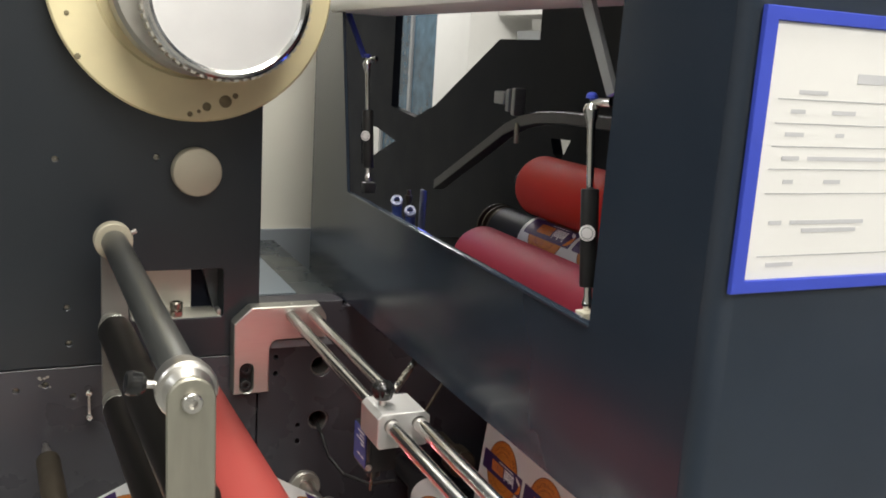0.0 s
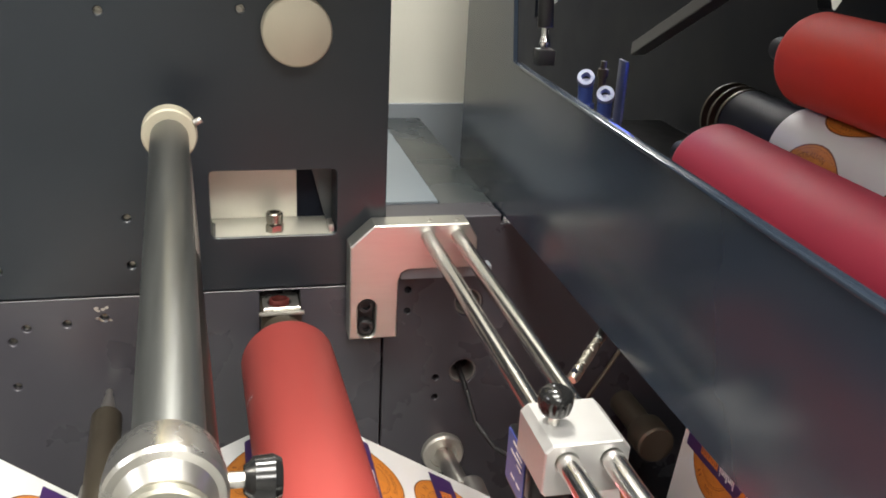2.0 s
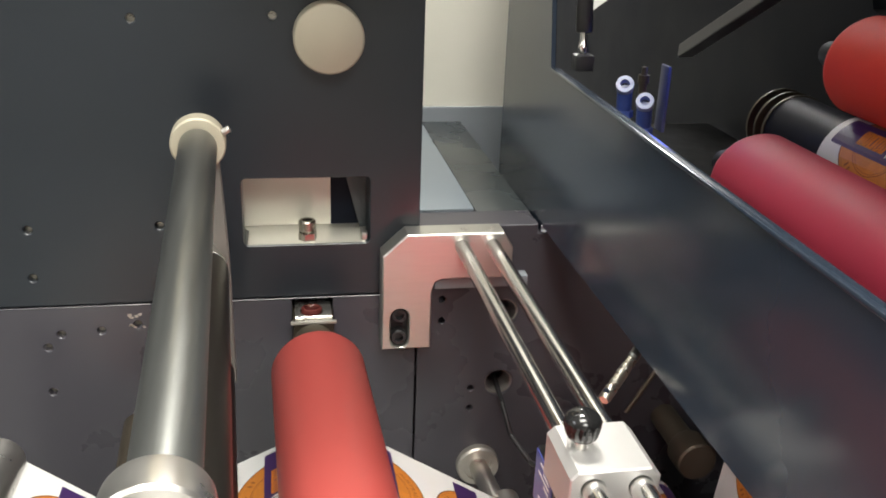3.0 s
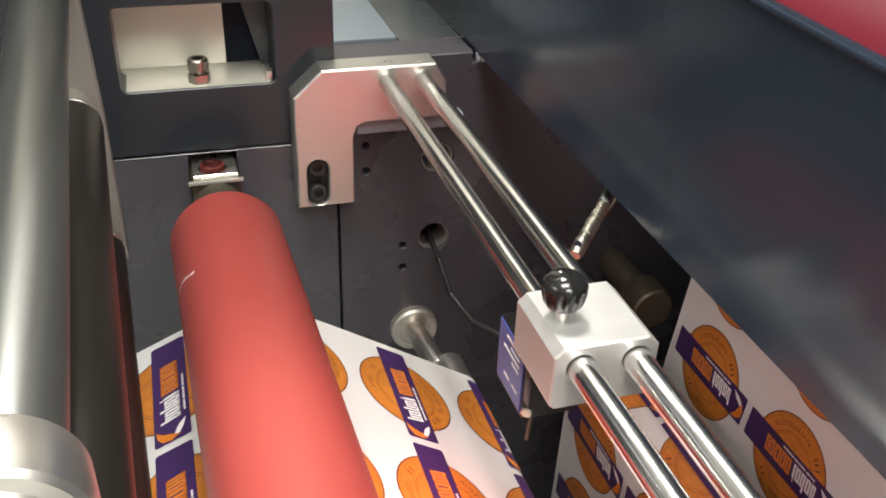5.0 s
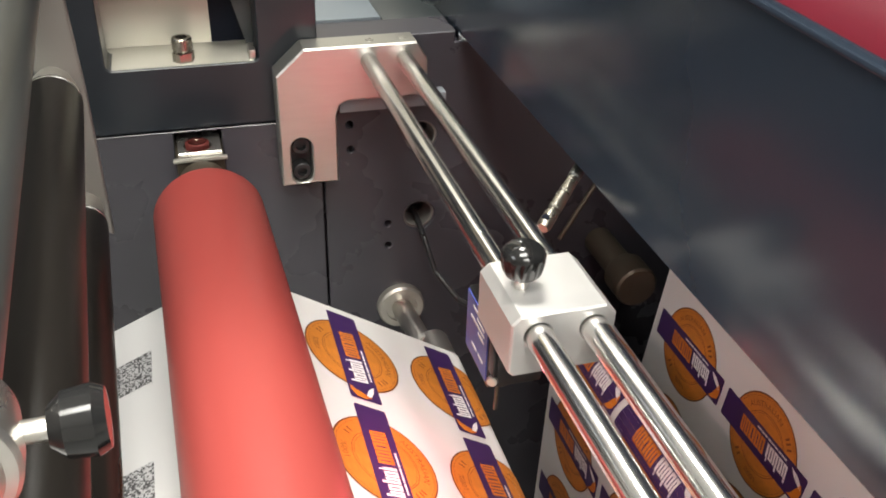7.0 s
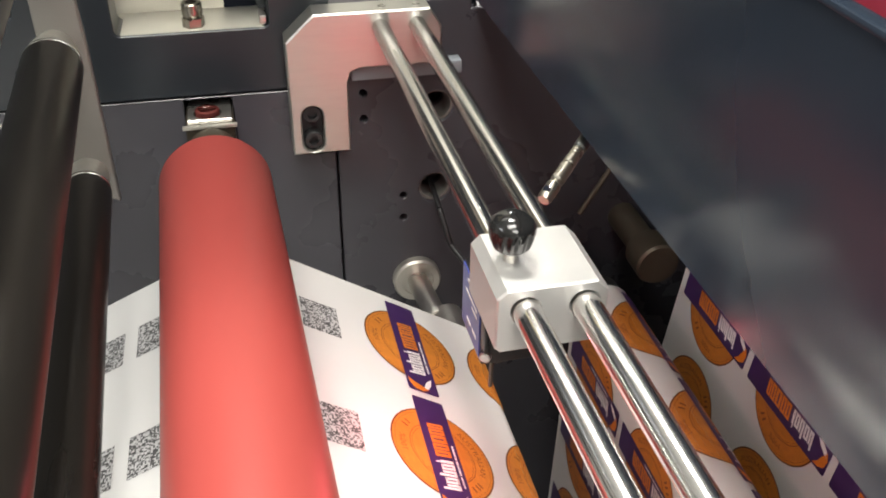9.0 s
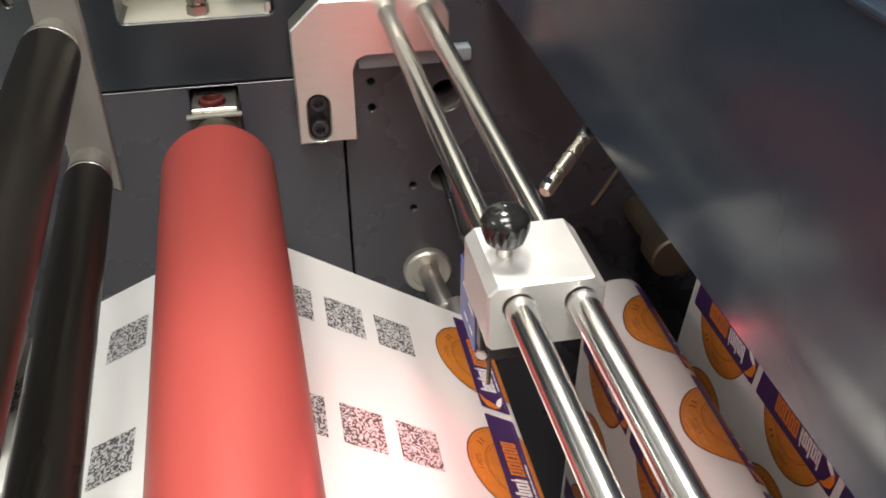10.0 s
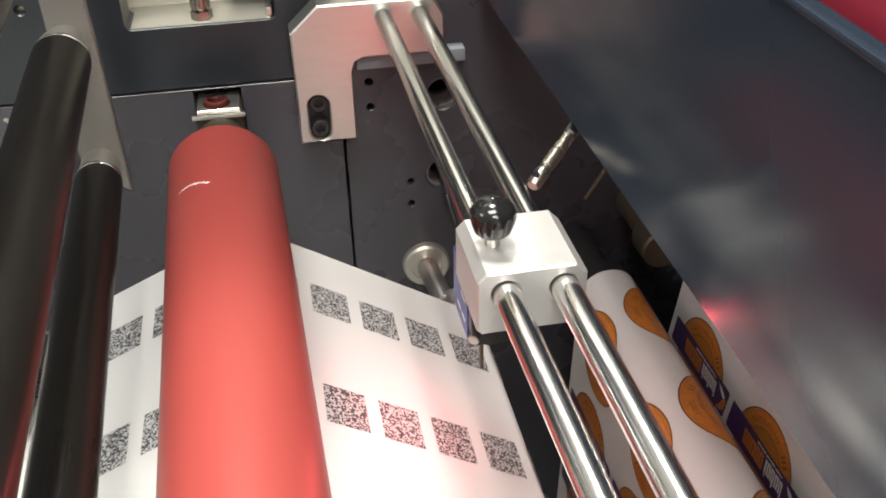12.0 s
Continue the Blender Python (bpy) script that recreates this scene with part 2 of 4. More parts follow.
# ---- the frame plate of the machine ----
WIN = rounded(-0.107, -0.008, 1.086, 1.141, 0.004, 3)
HOLES_UP = [(-0.169, 1.105), (-0.168, 1.066), (-0.264, 1.104), (-0.265, 1.065), (-0.177, 1.26), (-0.079, 1.263)]
HOLES_LOW = [(-0.25, 1.016), (-0.22, 1.018), (-0.192, 1.022), (-0.261, 1.005), (-0.262, 0.965), (-0.165, 1.007)]
solo("frame_plate", prism([(-0.75, 1.041), (0.032, 1.041), (0.032, 1.75), (-0.75, 1.75)], 0.0, 0.035, [WIN, *[circle(x, z, 0.0032, 12) for x, z in HOLES_UP]], 0.0008),
     PLATE, "dark navy painted steel side plate with a rectangular cut-out", "machine plate", "structure")
solo("lower_plate", prism([(-0.75, 0.0), (0.0312, 0.0), (0.0312, 1.0395), (-0.75, 1.0395)], 0.0, 0.035, [*[circle(x, z, 0.0032, 12) for x, z in HOLES_LOW], rounded(-0.071, -0.038, 1.0, 1.0385, 0.001, 2)], 0.0008),
     LOWER, "dark painted lower side plate with small threaded holes", "machine plate", "structure")
SIDE_HOLES = [circle(0.106, 0.95, 0.0125), circle(0.107, 1.018, 0.0125), *[circle(x, z, 0.0028, 12) for x, z in ((0.053, 1.033), (0.053, 1.013), (0.081, 0.946), (0.081, 0.926))]]
solo("side_plate", prism([(0.0328, 0.0), (0.75, 0.0), (0.75, 1.09), (0.131, 1.09), (0.131, 1.098), (0.0328, 1.098)], 0.0, 0.035, SIDE_HOLES, 0.0008),
     LOWER, "dark painted side plate with round bores and threaded holes", "machine plate", "structure")
solo("inner_backing", box(-0.75, 0.75, 0.06, 0.065, 0.0, 1.05), LOWER, "dark inner partition behind the side plates", "machine plate", "structure")
for x, z in HOLES_UP + HOLES_LOW:
    t = solo("set_screw", lathe([(0, 0), (0, 0.0012), (0.0006, 0.0014), (0.0006, 0.0031), (0.006, 0.0031), (0.006, 0)], (x, 0.006, z), (0, 1, 0), 14),
             BOLTSTEEL, "small steel set screw sunk in a threaded hole", "screw", group="set screws in the plate", loc=(x, 0.006, z))

# what shows through the cut-out: a pale inner panel and a dark post
solo("inner_sill", box(-0.1075, -0.0075, 0.002, 0.046, 1.078, 1.0862, 0.0006), SATIN, "pale satin metal sill inside the cut-out", "sill", "structure")
solo("inner_panel", box(-0.16, -0.0365, 0.046, 0.05, 1.05, 1.3), SATIN, "pale satin inner panel behind the cut-out", "panel", "structure")
solo("inner_post", prism([(-0.0365, 1.08), (-0.0005, 1.08), (-0.0005, 1.25), (-0.0365, 1.25)], 0.046, 0.16), INKBLACK, "dark steel post behind the cut-out", "post", "structure")
# Grey slanting piece put in for the diagonal reflection on the dark post.
solo("inner_brace", prism([(-0.013, 1.0865), (-0.0078, 1.0865), (-0.0078, 1.16), (-0.032, 1.16)], 0.036, 0.045), POSTREFLECT, "grey slanting piece standing for the reflection on the post", "brace", "structure")
ab = thing("adjusting_bolt", (-0.057, 0.012, 1.086), "bright socket-head adjusting bolt with a lock nut", "bolt")
part("lock_nut", prism([(x, y) for x, y in hexagon(0, 0, 0.0074, 12)], 0, 0.0062), BOLTSTEEL, ab)
o = ab.children[0]
for v in o.data.vertices:
    q = v.co + Vector((-0.057, 0.012, 1.086))
    v.co = Vector((q.x, q.z, q.y))
part("bolt_head", lathe([(0.004, 0.0042), (0.0075, 0.0042), (0.0075, 0.0062), (0.0085, 0.0068), (0.0155, 0.0068), (0.0165, 0.006), (0.0165, 0.0038), (0.0095, 0.0038), (0.0095, 0)], (-0.057, 0.012, 1.086), (0, 0, 1), 32), BOLTSTEEL, ab)
part("corner_nib", box(-0.014, -0.0095, 0.004, 0.02, 1.0865, 1.093, 0.0008), STEEL, ab)

# ---- hub with cream ring, cap and clamp disc on the plate ----
hub = thing("shaft_hub", (-0.04, 0, 1.449), "large polished hub in a yellowed cream ring on the plate", "machine hub")
part("ring", lathe([(0, 0.06), (0, 0.141), (0.022, 0.141), (0.024, 0.139), (0.024, 0.098), (0.02, 0.095), (0.02, 0.06)], (-0.044, 0, 1.444), (0, -1, 0), 96), CREAM, hub, "yellowed cream ring with worn spots")
part("collar", lathe([(0.0, 0.094), (0.055, 0.094), (0.06, 0.09), (0.06, 0.05)], (-0.036, -0.018, 1.443), (0, -1, 0), 72), DULL, hub, "dull grey collar")
part("hub_drum", lathe([(0, 0.076), (0.065, 0.076), (0.068, 0.0735), (0.0685, 0.071), (0.066, 0.068), (0.064, 0.068)], (-0.03, -0.06, 1.427), (0, -1, 0), 96), CHROME, hub, "polished steel drum face")
part("hub_face", lathe([(0.060, 0.068), (0.064, 0.0679), (0.064, 0.0)], (-0.03, -0.06, 1.427), (0, -1, 0), 96), FROST, hub, "frosted hub face")
teeth = bmesh.new()
for i in range(60):
    a = radians(i * 6)
    c = Vector((-0.03 + 0.0765 * math.cos(a), -0.113, 1.427 + 0.0765 * math.sin(a)))
    b2 = box(-0.0016, 0.0016, -0.011, 0.011, -0.0022, 0.0022)
    bmesh.ops.transform(b2, matrix=Matrix.Translation(c) @ Matrix.Rotation(-a, 4, "Y"), verts=b2.verts)
    me = bpy.data.meshes.new("tmp")
    b2.to_mesh(me)
    b2.free()
    teeth.from_mesh(me)
    bpy.data.meshes.remove(me)
part("toothed_rim", teeth, DULL, hub)
for x, z, r in ((-0.032, 1.319, 0.0045), (-0.013, 1.325, 0.0065), (-0.04, 1.314, 0.002), (-0.049, 1.311, 0.0028), (-0.003, 1.331, 0.003), (-0.155, 1.363, 0.003), (-0.164, 1.403, 0.0025)):
    part("worn_spot", rod((x, -0.0238, z), (x, -0.0246, z), r, 0.0001, 12), DARKSTAIN, hub)
cap = thing("plate_cap", (-0.0395, 0, 1.2495), "round satin steel cap plug on the side plate", "cap")
part("cap_body", lathe([(0, 0.0255), (0.016, 0.0255), (0.0175, 0.0245), (0.018, 0.0235), (0.018, 0)], (-0.0395, 0, 1.2495), (0, -1, 0), 56), WARMFROST, cap)

# ---- swing frame with three black rollers ----
K = -0.05
def ax(x0, z, y):
    return Vector((x0 + K * y, y, z))


AX = Vector((K, 1, 0)).normalized()
sw = thing("roller_frame", (-0.134, 0, 1.174), "swing frame of satin steel arms carrying three idler rollers", "roller frame")
U0, U1 = Vector((-0.1287, -0.088, 1.193)), Vector((-0.1145, -0.449, 1.178))
UA = (U1 - U0).normalized()
part("clamp_disc", lathe([(-0.012, 0.0), (-0.012, 0.0165), (-0.0105, 0.0178), (0.001, 0.0178), (0.0022, 0.0168), (0.0022, 0.008)], U0, UA, 48), WARMFROST, sw, "bright round clamp disc")
part("clamp_screw", rod(U0 + Vector((0.016, -0.001, 0.008)), U0 + Vector((0.0205, -0.001, 0.0105)), 0.0022), STEEL, sw)
far_arm = [(-0.139, 1.2), (-0.1185, 1.2), (-0.1165, 1.162), (-0.114, 1.10), (-0.1135, 1.004), (-0.117, 1.006), (-0.126, 1.012), (-0.14, 1.03)]
part("far_arm", prism(far_arm, -0.07, -0.062, (), 0.0008), ARMSTEEL, sw, "dull grey steel arm plate")
part("upper_roller", lathe([(0.0, 0), (0.0, 0.009), (0.004, 0.009), (0.004, 0.0116), (0.006, 0.012), (0.356, 0.012), (0.358, 0.0115), (0.358, 0)], U0, UA, 48), GREYROLL, sw, "smooth dark grey idler roller")
part("middle_roller", lathe([(0.097, 0), (0.097, 0.0152), (0.099, 0.016), (0.462, 0.016), (0.464, 0.0155), (0.464, 0)], ax(-0.134, 1.1068, 0), -AX, 40), RUBBER, sw, "black coated idler roller")
part("middle_collar", lathe([(0.07, 0.011), (0.086, 0.011), (0.086, 0.0145), (0.0965, 0.0145), (0.0965, 0)], ax(-0.134, 1.1068, 0), -AX, 40), DULL, sw)
part("snap_ring", lathe([(0.0945, 0.0148), (0.0945, 0.0156), (0.0968, 0.0158), (0.0972, 0.0148)], ax(-0.134, 1.1068, 0), -AX, 40), CHROME, sw, "bright snap ring")
part("lower_roller", lathe([(0.092, 0), (0.092, 0.0132), (0.094, 0.014), (0.462, 0.014), (0.464, 0.0135), (0.464, 0)], ax(-0.132, 1.025, 0), -AX, 40), RUBBER, sw, "black coated idler roller")
part("lower_collar", lathe([(0.07, 0.012), (0.08, 0.012), (0.08, 0.0125), (0.0915, 0.0125), (0.0915, 0)], ax(-0.132, 1.025, 0), -AX, 40), DULL, sw)
part("snap_ring", lathe([(0.0895, 0.0128), (0.0895, 0.0136), (0.0918, 0.0138), (0.0922, 0.0128)], ax(-0.132, 1.025, 0), -AX, 40), CHROME, sw, "bright snap ring")
FL0 = ax(-0.138, 1.178, -0.449)
flange = new("front_flange", mesh_of("front_flange", lathe([(-0.010, 0.0), (-0.010, 0.0155), (-0.0085, 0.0175), (0.002, 0.0188), (0.0075, 0.0188), (0.009, 0.0178), (0.010, 0.0155), (0.0155, 0.0125), (0.0155, 0)], (0, 0, 0), (0, -1, 0), 56), STEEL))
flange.parent = sw
tagged(flange, "turned steel flange")
FL0 = FL0 - Vector(sw.location)
for nm, bm_, mt in (("knob_stud", rod((0.0165, 0, 0), (0.0275, 0, 0), 0.0026), STEEL), ("frame_knob", lathe([(0, 0.0), (0, 0.0045), (0.003, 0.0072), (0.009, 0.0078), (0.0115, 0.0065), (0.012, 0)], (0.0235, 0, 0), (1, 0, 0), 32), GLOSSY)):
    o = new(nm, mesh_of(nm, bm_, mt))
    o.parent = flange
ac = ax(-0.138, 1.1757, -0.469)
arm = [(ac.x + 0.0145 * math.cos(radians(a)), ac.z + 0.0145 * math.sin(radians(a))) for a in range(0, 181, 12)] + [(ac.x - 0.0145, 0.985), (ac.x + 0.0145, 0.985)]
part("front_arm", prism(arm, -0.4692, -0.4647, (), 0.0009), ARMFRONT, sw, "satin aluminium arm with a rounded end")
part("arm_screw", lathe([(0, 0.0062), (0.0035, 0.0062), (0.0045, 0.0055), (0.0045, 0.0032), (0.0015, 0.0032), (0.0015, 0)], (ac.x, -0.4692, ac.z), (0, -1, 0), 28), STEEL, sw, "bright socket-head screw")
part("arm_screw", lathe([(0, 0.0062), (0.0035, 0.0062), (0.0045, 0.0055), (0.0045, 0.0032), (0.0015, 0.0032), (0.0015, 0)], (ac.x - 0.008, -0.4692, 1.105), (0, -1, 0), 28), STEEL, sw)

stub = thing("threaded_post", (-0.1935, 0, 0.955), "slim steel spindle with a dark bronze sleeve on the plate", "spindle")
SP = Vector((-0.1935, 0.0, 0.955))
part("spindle", lathe([(0, 0), (0, 0.0028), (0.01, 0.0028), (0.011, 0.004), (0.038, 0.0068), (0.042, 0.007)], SP, -AX, 28), STEEL, stub, "bright tapered steel tip")
part("sleeve", lathe([(0.04, 0.006), (0.04, 0.0105), (0.042, 0.0115), (0.2, 0.0115), (0.202, 0.0105), (0.202, 0)], SP, -AX, 32), BRONZE, stub, "dark bronze sleeve")
sm = thing("small_shaft", (-0.15, 0, 1.0), "two small bright studs joined by a thin link on the plate", "link")
for z in (1.015, 0.988):
    part("stud", rod((-0.150, 0, z), (-0.150, -0.018, z), 0.0036, 0.0012), CHROME, sm, "bright chromed stud")
part("link_bar", box(-0.1512, -0.1488, -0.015, -0.013, 0.988, 1.015), STEEL, sm)
rg = random.Random(7)
for k in range(9):
    x, z = -0.192 + rg.uniform(-0.006, 0.005), 1.026 + rg.uniform(-0.009, 0.011)
    cm = bmesh.new()
    cm.faces.new([cm.verts.new((x + rg.uniform(0.4, 1.1) * 0.0022 * math.cos(a), -0.0004, z + rg.uniform(0.4, 1.1) * 0.0016 * math.sin(a))) for a in (0.2, 1.3, 2.4, 3.4, 4.6, 5.5)])
    solo("paint_chip", cm, ALU, "small bare-metal chip in the plate's paint", "paint chip", group="paint chips", loc=(x, 0, z))

# ---- red nip roller ----
RX, RZ, RK = -0.0556, 1.0112, -0.031
RA = Vector((RK, 1, 0)).normalized()
nip = thing("nip_roller", (RX, 0, RZ), "red rubber-covered nip roller on a steel journal", "roller")
nip_body = new("rubber_cover", mesh_of("rubber_cover", lathe([(0, 0.02), (0, 0.026), (0.0015, 0.031), (0.004, 0.0335), (0.008, 0.035), (0.46, 0.035), (0.463, 0.031), (0.463, 0.01)], (0, 0, 0), (0, -1, 0), 96), REDRUB, 40))
nip_body.parent = nip
sc = bmesh.new()
for i in range(7):
    a, b = radians(60 + i * 5), radians(65 + i * 5)
    y = -0.071 - 0.0065 * (1 - i / 6) ** 2
    sc.faces.new([sc.verts.new((0.03505 * math.cos(q), yy, 0.03505 * math.sin(q))) for q, yy in ((a, y), (b, y - 0.0005), (b, y - 0.0015), (a, y - 0.001))])
scratch = new("scratch", mesh_of("scratch", sc, WHITEINK))
scratch.parent = nip_body
NIP0 = Vector((0 - RK * 0.066, -0.066, 0))
part("journal", lathe([(0.0, 0.0), (0.0, 0.009), (0.026, 0.009), (0.026, 0.0135), (0.045, 0.0145), (0.045, 0.0165), (0.064, 0.0165), (0.064, 0.02), (0.067, 0.02)], (RX, 0.0, RZ), -RA, 40), BRONZE, nip)
bear = thing("bearing_block", (RX, 0, 1.0), "steel sliding bearing block with a red spring in its slot", "bearing")
part("bearing_housing", prism([(-0.0705, 0.996), (-0.0385, 0.996), (-0.0385, 1.0275), (-0.0705, 1.0275)], -0.02, 0.02, [circle(RX, RZ, 0.012)], 0.0006), BRONZE, bear)
part("cover_plate", box(-0.0725, -0.0365, -0.0238, -0.0203, 1.0268, 1.0292, 0.0004), DULL, bear, "bright edge plate")
part("seat", prism([(-0.0688, -0.0195), (-0.0398, -0.0195), (-0.0398, 0.03), (-0.0688, 0.03)], 1.0278, 1.0318, [circle(RX, -0.008, 0.0092)], 0.0005), STEEL, bear, "bright steel seat with a round bore")
o = bear.children[-1]
for v in o.data.vertices:
    q = v.co + Vector(bear.location)
    v.co = Vector((q.x, q.z, q.y)) - Vector(bear.location)
part("journal_cap", lathe([(0, 0.0125), (0, 0.0165), (0.006, 0.0172), (0.014, 0.0172), (0.016, 0.0155), (0.016, 0.0125)], (RX + 0.001, -0.0245, RZ), -RA, 40), BRONZE, bear, "dark turned bearing cap")
sp = bmesh.new()
for i in range(4):
    lathe([(0, 0.0064), (0.0008, 0.0082), (0.0016, 0.0064)], (RX, -0.008, 1.0282 + i * 0.0017), (0, 0, 1), 28, sp)
part("spring", sp, COPPER, bear, "red lacquered spring")

# ---- sensor rail: bracket, two rods, slider with knob ----
rail = thing("sensor_rail", (0.04, 0, 1.0), "aluminium L-bracket holding two chromed guide rods", "guide rail")
outline = [(0, 1.0), (0.04, 1.0), (0.04, 1.051), (0.0425, 1.0585), (0.048, 1.061), (0.105, 1.061), (0.105, 1.087), (0.097, 1.1), (0.0195, 1.1), (0, 1.082)]
slot = [(0.0145 + 0.0075 * math.cos(radians(a)), 1.0285 + 0.0075 * math.sin(radians(a))) for a in range(0, 181, 18)] + [(0.0145 + 0.0075 * math.cos(radians(a)), 1.0085 + 0.0075 * math.sin(radians(a))) for a in range(180, 361, 18)]
part("bracket", prism(outline, -0.022, -0.0005, [slot], 0.0011), ALU, rail, "brushed aluminium L-shaped bracket")
part("slot_floor", box(0.005, 0.024, -0.010, -0.008, 1.0, 1.038), BLACK, rail)
for z in (1.0285, 1.0085):
    part("bracket_screw", lathe([(0, 0.0065), (0.0075, 0.0065), (0.0085, 0.0058), (0.0085, 0.0034), (0.004, 0.0034), (0.004, 0)], (0.0145, -0.010, z), (0, -1, 0), 28), BLACK, rail, "black socket-head screw")
for x in (0.066, 0.089):
    part("top_screw", lathe([(0, 0.0028), (0.001, 0.0026), (0.001, 0.0014), (0, 0.0014)], (x, -0.012, 1.0998), (0, 0, 1), 16), STEEL, rail)
# the rods run off the bracket at a slight slant
def on_rod(x, y):
    return (x - 0.0262 * (y + 0.022), y, 1.0888 + 0.0322 * (y + 0.022))


RODS = (0.0633, 0.0882)
for x in RODS:
    part("guide_rod", rod(on_rod(x, -0.003), on_rod(x, -0.56), 0.0060, 0.0006, 40), CHROME, rail, "chromed guide rod")
# A slate bar is put here in place of a dark glassy recess.
part("support_bar", box(0.044, 0.122, -0.012, -0.0003, 1.048, 1.0575, 0.0008), SLATE, rail, "slate grey bar standing for a dark recess")

sl = thing("slider_block", (0.084, -0.299, 1.05), "blasted aluminium slider block with a black clamping knob", "slider block")
BL = [(0.0585, 1.062), (0.0585, 1.0865), (0.0625, 1.0905), (0.1005, 1.0905), (0.1055, 1.0855), (0.1055, 1.062), (0.103, 1.0595), (0.061, 1.0595)]
part("block_body", prism(BL, -0.325, -0.282, [circle(on_rod(x, -0.3035)[0], on_rod(x, -0.3035)[2], 0.0061, 32) for x in RODS], 0.0008), BLASTED, sl, "blasted aluminium block")
part("knob_stem", rod((0.07, -0.3035, 1.0885), (0.07, -0.3035, 1.0975), 0.0032), STEEL, sl)
prof = [(0, 0.0), (0, 0.0055), (0.0006, 0.0068), (0.0016, 0.0079), (0.003, 0.0086), (0.005, 0.0092), (0.0075, 0.0097), (0.0095, 0.0098)]
prof += [(0.0095 + 0.0073 * math.sin(radians(a)), 0.0098 * math.cos(radians(a))) for a in range(12, 85, 12)] + [(0.0168, 0)]
kn = lathe(prof, (0.07, -0.3035, 1.096), (0, 0, 1), 96)
for v in kn.verts:
    d = Vector((v.co.x - 0.07, v.co.y + 0.3035))
    if 1.0965 < v.co.z < 1.1062 and d.length > 0.007:
        a = math.atan2(d.y, d.x)
        k = 1 - 0.07 * (0.5 + 0.5 * math.cos(12 * a))
        v.co.x, v.co.y = 0.07 + d.x * k, -0.3035 + d.y * k
part("knob", kn, GLOSSY, sl, "glossy black fluted knob")
sen = thing("mark_sensor", (0.072, -0.27, 1.02), "small blue-labelled optical sensor hanging under the slider", "sensor")
part("sensor_body", box(0.064, 0.092, -0.287, -0.252, 1.02, 1.0585, 0.0015), BLACK, sen)
part("sensor_label", box(0.0632, 0.0639, -0.285, -0.254, 1.024, 1.0575), BLUELABEL, sen, "blue sticker with small white print")
for z, y0, y1 in ((1.053, -0.281, -0.264), (1.0495, -0.281, -0.27), (1.046, -0.281, -0.261), (1.0425, -0.281, -0.272), (1.031, -0.281, -0.274), (1.031, -0.271, -0.264)):
    part("print_bar", box(0.0629, 0.0631, y0, y1, z, z + 0.0014), WHITEINK, sen)
part("sensor_bracket", box(0.063, 0.0655, -0.2955, -0.2885, 1.034, 1.0585, 0.0006), BLACK, sen)
part("sensor_screw", lathe([(0, 0.0028), (0.002, 0.0028), (0.0025, 0.002), (0.0025, 0)], (0.0665, -0.2872, 1.026), (-0.6, -0.8, 0), 20), STEEL, sen)
part("lens_tube", rod((0.078, -0.268, 1.017), (0.078, -0.268, 1.008), 0.006), BLACK, sen)
part("drop_rod", rod((0.0705, -0.284, 1.024), (0.0715, -0.28, 1.0), 0.0011), BRONZE, sen, "thin bronze hanging rod")

# ---- idlers and shafts under the web ----
ci = thing("corner_idler", (0.095, 0, 0.862), "steel idler roller with a flanged end on the plate", "roller")
part("end_flange", lathe([(0, 0.0), (0.0, 0.0195), (0.006, 0.0195), (0.008, 0.018), (0.008, 0.013), (0.0065, 0.0125), (0.0065, 0)], (0.0905, 0.0, 0.868), (0, -1, 0), 40), DULL, ci)
part("shaft", rod((0.0905, -0.006, 0.868), (0.0955, -0.06, 0.868), 0.0085), STEEL, ci)
part("idler_body", lathe([(0.055, 0), (0.055, 0.0128), (0.46, 0.0128), (0.46, 0)], (0.1035, 0, 0.8655), (0, -1, 0), 40), STEEL, ci)
for nm, x, z, r, lab in (("anvil_roller", -0.0475, 0.9435, 0.0285, "steel anvil roller under the paper web"), ("dip_roller", -0.198, 0.9215, 0.0108, "steel dip roller guiding the paper web"),
                         ("entry_roller", -0.281, 0.963, 0.0185, "steel entry roller under the paper web"), ("loop_roller", 0.158, 0.64, 0.028, "steel lower loop roller")):
    o = thing(nm, (x, 0, z), lab, "roller")
    part("roller_shell", lathe([(0.088, 0), (0.088, r), (0.455, r), (0.455, 0)], (x, 0, z), (0, -1, 0), 48), STEEL if nm != "dip_roller" else DULL, o)
dr = thing("return_drum", (0.218, 0, 0.878), "steel return drum under the paper web", "roller")
part("drum_shell", lathe([(0.0, 0), (0.0, 0.012), (0.07, 0.012), (0.07, 0.0205), (0.46, 0.0205), (0.46, 0)], (0.2175, 0, 0.878), (0, -1, 0), 48), BLACK, dr)
ds = thing("dark_roller", (0.265, 0, 0.905), "dark glossy idler shaft in the shade of the hood", "roller")
part("roller_tube", lathe([(0.0, 0), (0.0, 0.012), (0.05, 0.012), (0.05, 0.0165), (0.052, 0.0175), (0.074, 0.0175), (0.076, 0.016), (0.076, 0)], (0.2655, 0, 0.905), (0, -1, 0), 40), BRONZE, ds, "dark turned tube")
part("tie_wire", rod((0.215, -0.03, 0.93), (0.262, -0.01, 0.985), 0.0022), BRONZE, ds, "thin dark wire")
